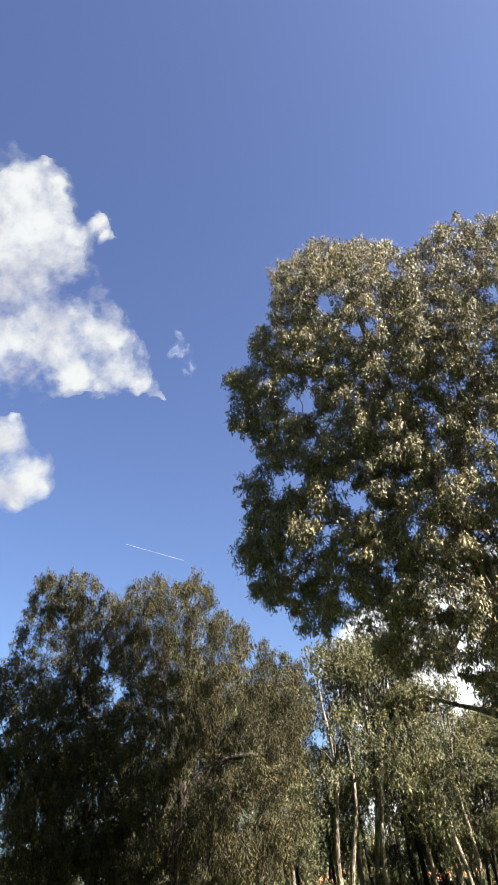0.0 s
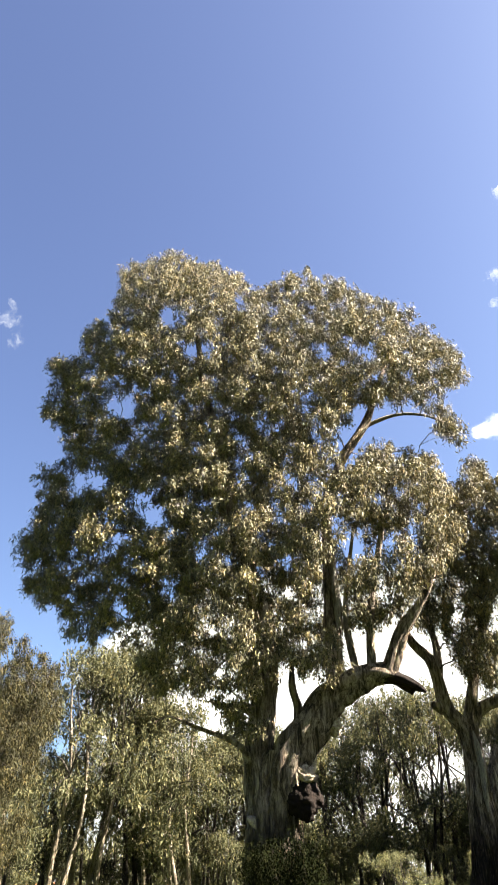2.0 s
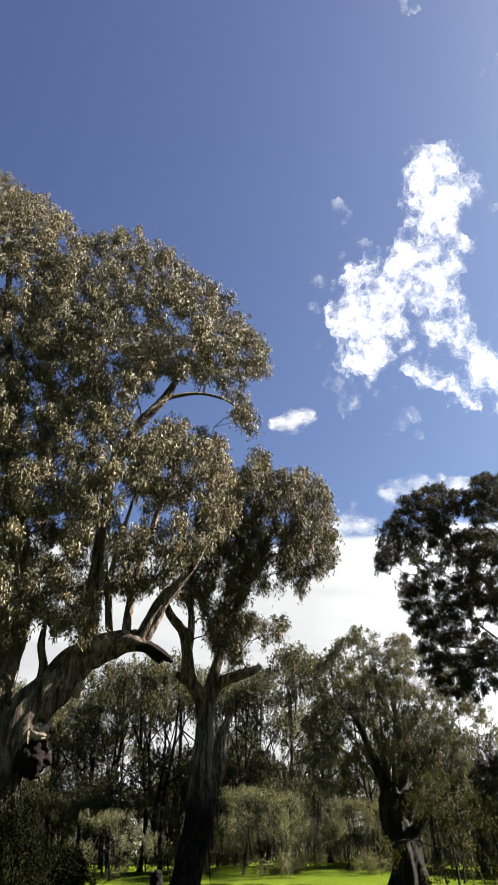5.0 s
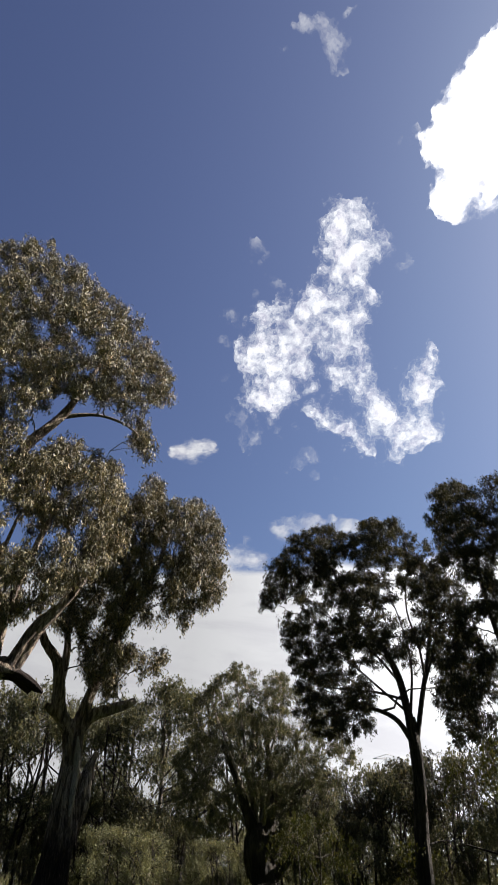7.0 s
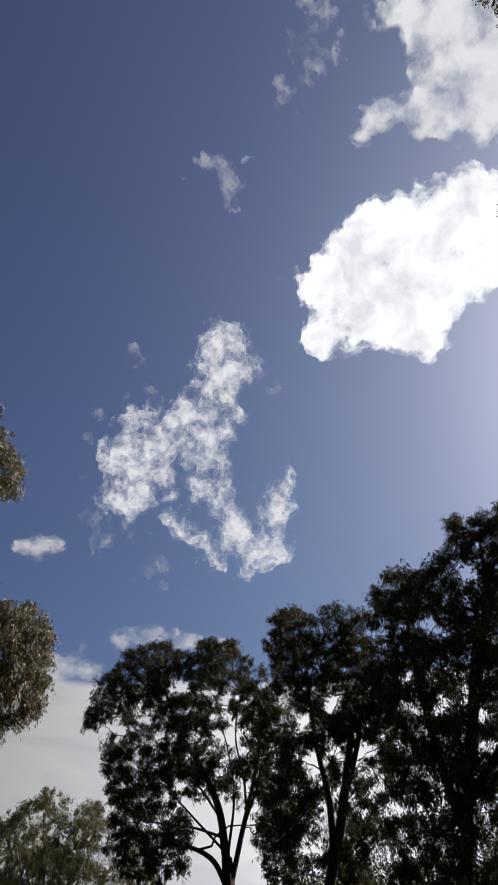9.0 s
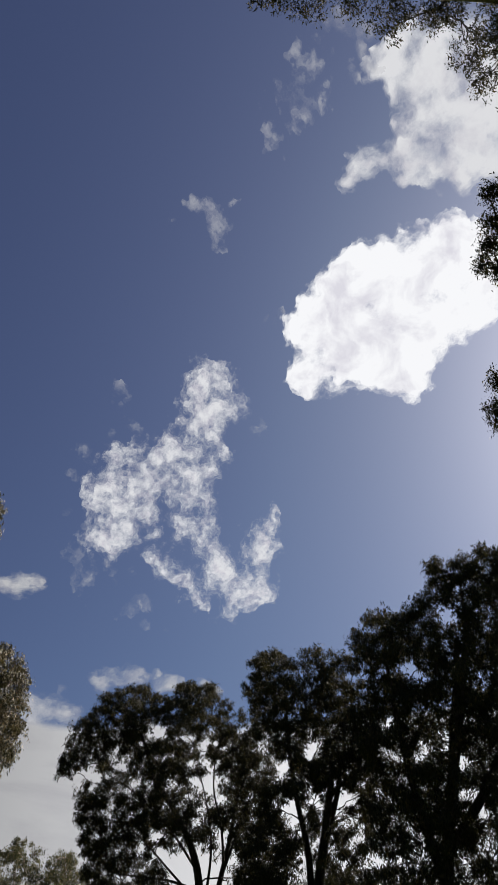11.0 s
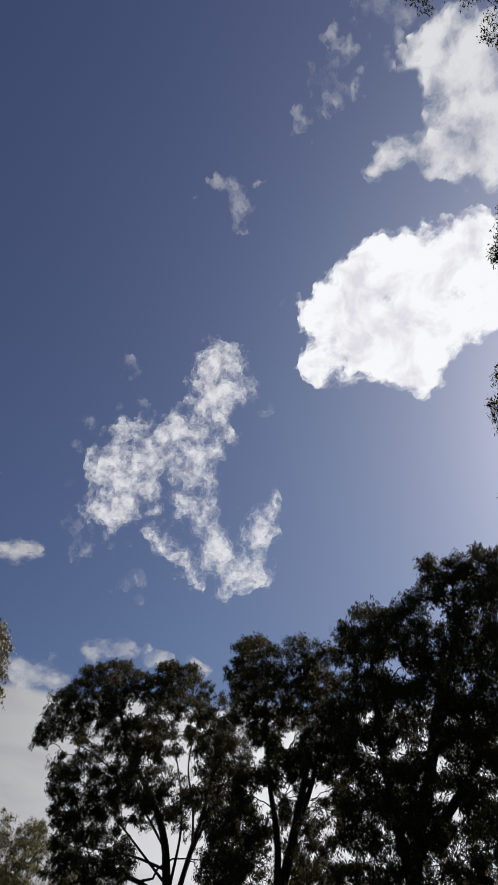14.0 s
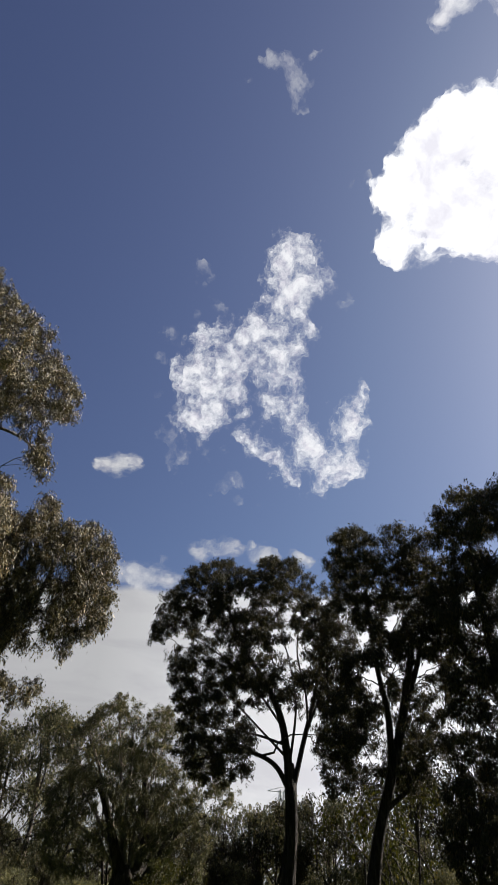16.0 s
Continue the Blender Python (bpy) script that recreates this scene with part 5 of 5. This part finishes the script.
def house(az, far, length, depth, wall, roof, label, base=-0.6):
    x, y = -math.sin(radians(az)) * far, math.cos(radians(az)) * far
    top = thing("house", pose(x, y, base, 0, 0, az), label, "house", "houses")
    h, over, ridge = 2.7, 0.6, 1.7
    solid("wall", (-length / 2, -depth / 2, -0.3), (length / 2, depth / 2, h), wall, top)
    bm = bmesh.new()
    a, b, r = length / 2 + over, depth / 2 + over, length / 2 - depth / 2
    pts = [bm.verts.new(p) for p in ((-a, -b, h), (a, -b, h), (a, b, h), (-a, b, h), (-r, 0, h + ridge), (r, 0, h + ridge))]
    for q in ((0, 1, 5, 4), (1, 2, 5), (2, 3, 4, 5), (3, 0, 4), (3, 2, 1, 0)):
        bm.faces.new([pts[i] for i in q])
    part("roof", bm, roof, top)
    solid("fascia", (-a, -b - 0.04, h - 0.22), (a, -b + 0.02, h + 0.03), PAINT, top, "cream painted fascia board")
    for i, u in enumerate(boards(length * 0.86, 4)):
        if i == 2:
            solid("door", (u - 0.45, -depth / 2 - 0.05, 0), (u + 0.45, -depth / 2 + 0.02, 2.05), PAINT, top)
            continue
        w = solid("window", (u - 0.8, -depth / 2 - 0.06, 0.9), (u + 0.8, -depth / 2 + 0.02, 2.1), PAINT, top)
        for s in (-0.38, 0.38):
            solid("pane", (u + s - 0.33, -depth / 2 - 0.075, 0.98), (u + s + 0.33, -depth / 2 - 0.03, 2.02), DARK_GLASS, w)
    return top


house(14.6, 118, 13, 8, STUCCO, ROOF_RED, "low house with cream fascia and red tiled roof")
house(6.6, 100, 9, 7, BRICK, ROOF_RED, "low orange brick house with a tiled roof", -1.0)
house(-10.2, 88, 10, 6, PAINT, ROOF_GREY, "low white building behind the trees", -1.6)


# ---- trail of an aircraft ----
def trail():
    m = on_sky(27.2, 24.4)
    n = 40
    s = np.linspace(-1, 1, n)
    w = np.interp(s, (-1, 1), (1.2, 2.0))
    x, y = s * 121, -s * 36
    verts = np.vstack([np.stack([x, y - w, np.zeros(n)], 1), np.stack([x, y, 2 + w], 1), np.stack([x, y + w, np.zeros(n)], 1)])
    i = np.arange(n - 1)
    faces = np.vstack([np.stack([i, i + 1, i + 1 + n, i + n], 1), np.stack([i + n, i + n + 1, i + 1 + 2 * n, i + 2 * n], 1)])
    ob = link_mesh("vapour_trail", verts, faces, VAPOUR_THIN)
    at = ob.data.attributes.new("thickness", "FLOAT", "POINT")
    at.data.foreach_set("value", np.hstack([np.full(n, 0.0), np.full(n, 0.6), np.full(n, 0.0)]).astype(np.float32))
    ob.matrix_world = m
    return tagged(ob, "short thin white vapour trail", "vapour trail", "clouds", "structure")


trail()


# ---- power line far beyond the wood ----
STEEL = plain_material("galvanised_steel", (0.1440, 0.1512, 0.1584), (0.2304, 0.2376, 0.2448), 2.0, 0.5)


def pylon(az, far, height):
    x, y = -math.sin(radians(az)) * far, math.cos(radians(az)) * far
    top = thing("power_pylon", pose(x, y, 0, 0, 0, az + 20), "grey steel lattice power pylon beyond the wood", "pylon")
    w0, w1 = height * 0.09, height * 0.018
    corner = ((-1, -1), (1, -1), (1, 1), (-1, 1))

    def at(c, k):
        w = w0 + (w1 - w0) * k
        return (corner[c % 4][0] * w, corner[c % 4][1] * w, height * k)

    def bar(a, b, r):
        return tube(np.array([(*a, r), (*b, r)]), 4)
    for c in range(4):
        link_mesh("leg", *bar(at(c, 0), at(c, 1), 0.22), STEEL, top)
    levels = np.linspace(0, 1, 11) ** 0.85
    braces = [bar(at(c, a), at(c + 1, b), 0.12) for a, b in zip(levels, levels[1:]) for c in range(4)]
    tagged(link_mesh("lattice_brace", *joined(braces), STEEL, top), kind="stuff")
    for k, reach in ((0.86, 0.075), (0.985, 0.135)):
        link_mesh("crossarm", *joined([bar((-reach * height, 0, height * k), (reach * height, 0, height * k), 0.2), bar((-reach * height, 0, height * k), (0, 0, height * (k + 0.04)), 0.14), bar((reach * height, 0, height * k), (0, 0, height * (k + 0.04)), 0.14)]), STEEL, top)
    return top


pylon(-39.0, 380, 56)


def power_line():
    """Three sagging cables from the pylon's arm to the next one, out of sight behind the wood."""
    top = thing("power_line", pose(0, 0, 0), "thin dark overhead power cables", "power line")
    a, b = radians(-39.0), radians(-24.0)
    for k in (-7, 0, 7):
        p = np.array([-math.sin(a) * 380 + k * 0.8, math.cos(a) * 380 + k * 0.6, 54.0])
        q = np.array([-math.sin(b) * 720 + k, math.cos(b) * 720 + k, 40.0])
        t = np.linspace(0, 1, 24)[:, None]
        line = p + (q - p) * t
        line[:, 2] -= 28 * (4 * t * (1 - t))[:, 0]
        link_mesh("cable", *tube(np.hstack([line, np.full((24, 1), 0.07)]), 4), STEEL, top)
    return top


power_line()


# ---- shed bark hanging on the old trunks ----
def loose_bark(parent, spec, count, low, high, seed):
    """Ribbons of half-shed bark that hang down the trunk and its main forks."""
    rng = np.random.default_rng(seed)
    lines = [spline(spec["trunk"], 0.2)] + [spline(p, 0.2) for p, _ in spec["limbs"] if p[0][3] > 0.3]
    verts, faces, n = [], [], 0
    for _ in range(count):
        line = lines[rng.integers(0, len(lines))]
        node = line[rng.integers(0, len(line))]
        if not low < node[2] < high:
            continue
        a = rng.random() * 2 * math.pi
        out = np.array([math.cos(a), math.sin(a), 0])
        side = np.array([-math.sin(a), math.cos(a), 0])
        length, width = rng.uniform(0.4, 1.5), rng.uniform(0.02, 0.06)
        s = np.linspace(0, 1, 7)
        curl = rng.uniform(0.02, 0.16)
        mid = node[:3] + out * (node[3] * 1.02) + out * (curl * s ** 1.6)[:, None] - np.array([0, 0, 1.0]) * (length * s)[:, None] + side * (rng.normal(scale=0.05) * s)[:, None]
        w = (width * (1 - 0.6 * s))[:, None]
        for lift in (0.0, 0.012):
            verts += [mid - side * w + out * lift, mid + side * w + out * lift]
        for k in range(6):
            for f, g in ((0, 7), (14, 21), (0, 14), (7, 21)):
                faces.append((n + f + k, n + g + k, n + g + k + 1, n + f + k + 1))
        n += 28
    return tagged(link_mesh("loose_bark", np.vstack(verts), faces, BARK_GREAT, parent, "ribbons of half-shed brown bark", smooth=False), kind="stuff")


loose_bark(great, GREAT_GUM, 260, 1.0, 5.2, 5)
loose_bark(forked, FORKED_GUM, 90, 1.6, 5.5, 6)


# ---- dead sticks in the grass ----
def dead_branch(at, seed):
    rng = np.random.default_rng(seed)
    top = thing("dead_branch", pose(*at, mound(*at), 0, 0, rng.uniform(0, 360)), "bare dead branch standing out of the grass", "branch", "dead branches")
    sticks = []
    for k in range(5):
        a = rng.random() * 6.28
        tip = np.array([math.cos(a) * rng.uniform(0.3, 0.9), math.sin(a) * rng.uniform(0.3, 0.9), rng.uniform(0.75, 1.25)])
        stem = bow(np.array([0, 0, -0.05]), tip, 0.025, 0.008, 0.12, rng, 6)
        sticks.append(tube(stem, 5))
        sticks.append(tube(bow(stem[3, :3], stem[3, :3] + rng.normal(scale=0.25, size=3) + (0, 0, 0.2), 0.012, 0.005, 0.05, rng, 4), 4))
    tagged(link_mesh("twig_cluster", *joined(sticks), BARK_DARK, top), kind="stuff")
    return top


for spot, seed in (((2.39, 21.76), 3), ((3.07, 21.68), 4), ((3.85, 21.56), 5)):
    dead_branch(spot, seed)


# ---- bench on the far grass ----
def park_bench(az, far):
    x, y = -math.sin(radians(az)) * far, math.cos(radians(az)) * far
    top = thing("park_bench", pose(x, y, mound(x, y), 0, 0, az + 12), "small pale timber park bench on the far grass", "bench")
    for k in range(3):
        solid("seat_slat", (-0.75, -0.22 + 0.15 * k, 0.43), (0.75, -0.10 + 0.15 * k, 0.47), PAINT, top, bevel=0.008)
    for k in range(2):
        solid("back_slat", (-0.75, 0.24, 0.58 + 0.16 * k), (0.75, 0.28, 0.70 + 0.16 * k), PAINT, top, bevel=0.008)
    for u in (-0.62, 0.62):
        for v in (-0.2, 0.24):
            solid("leg", (u - 0.03, v - 0.03, -0.05), (u + 0.03, v + 0.03, 0.43 if v < 0 else 0.86), STEEL, top, bevel=0.006)
    return top


park_bench(2.9, 44)
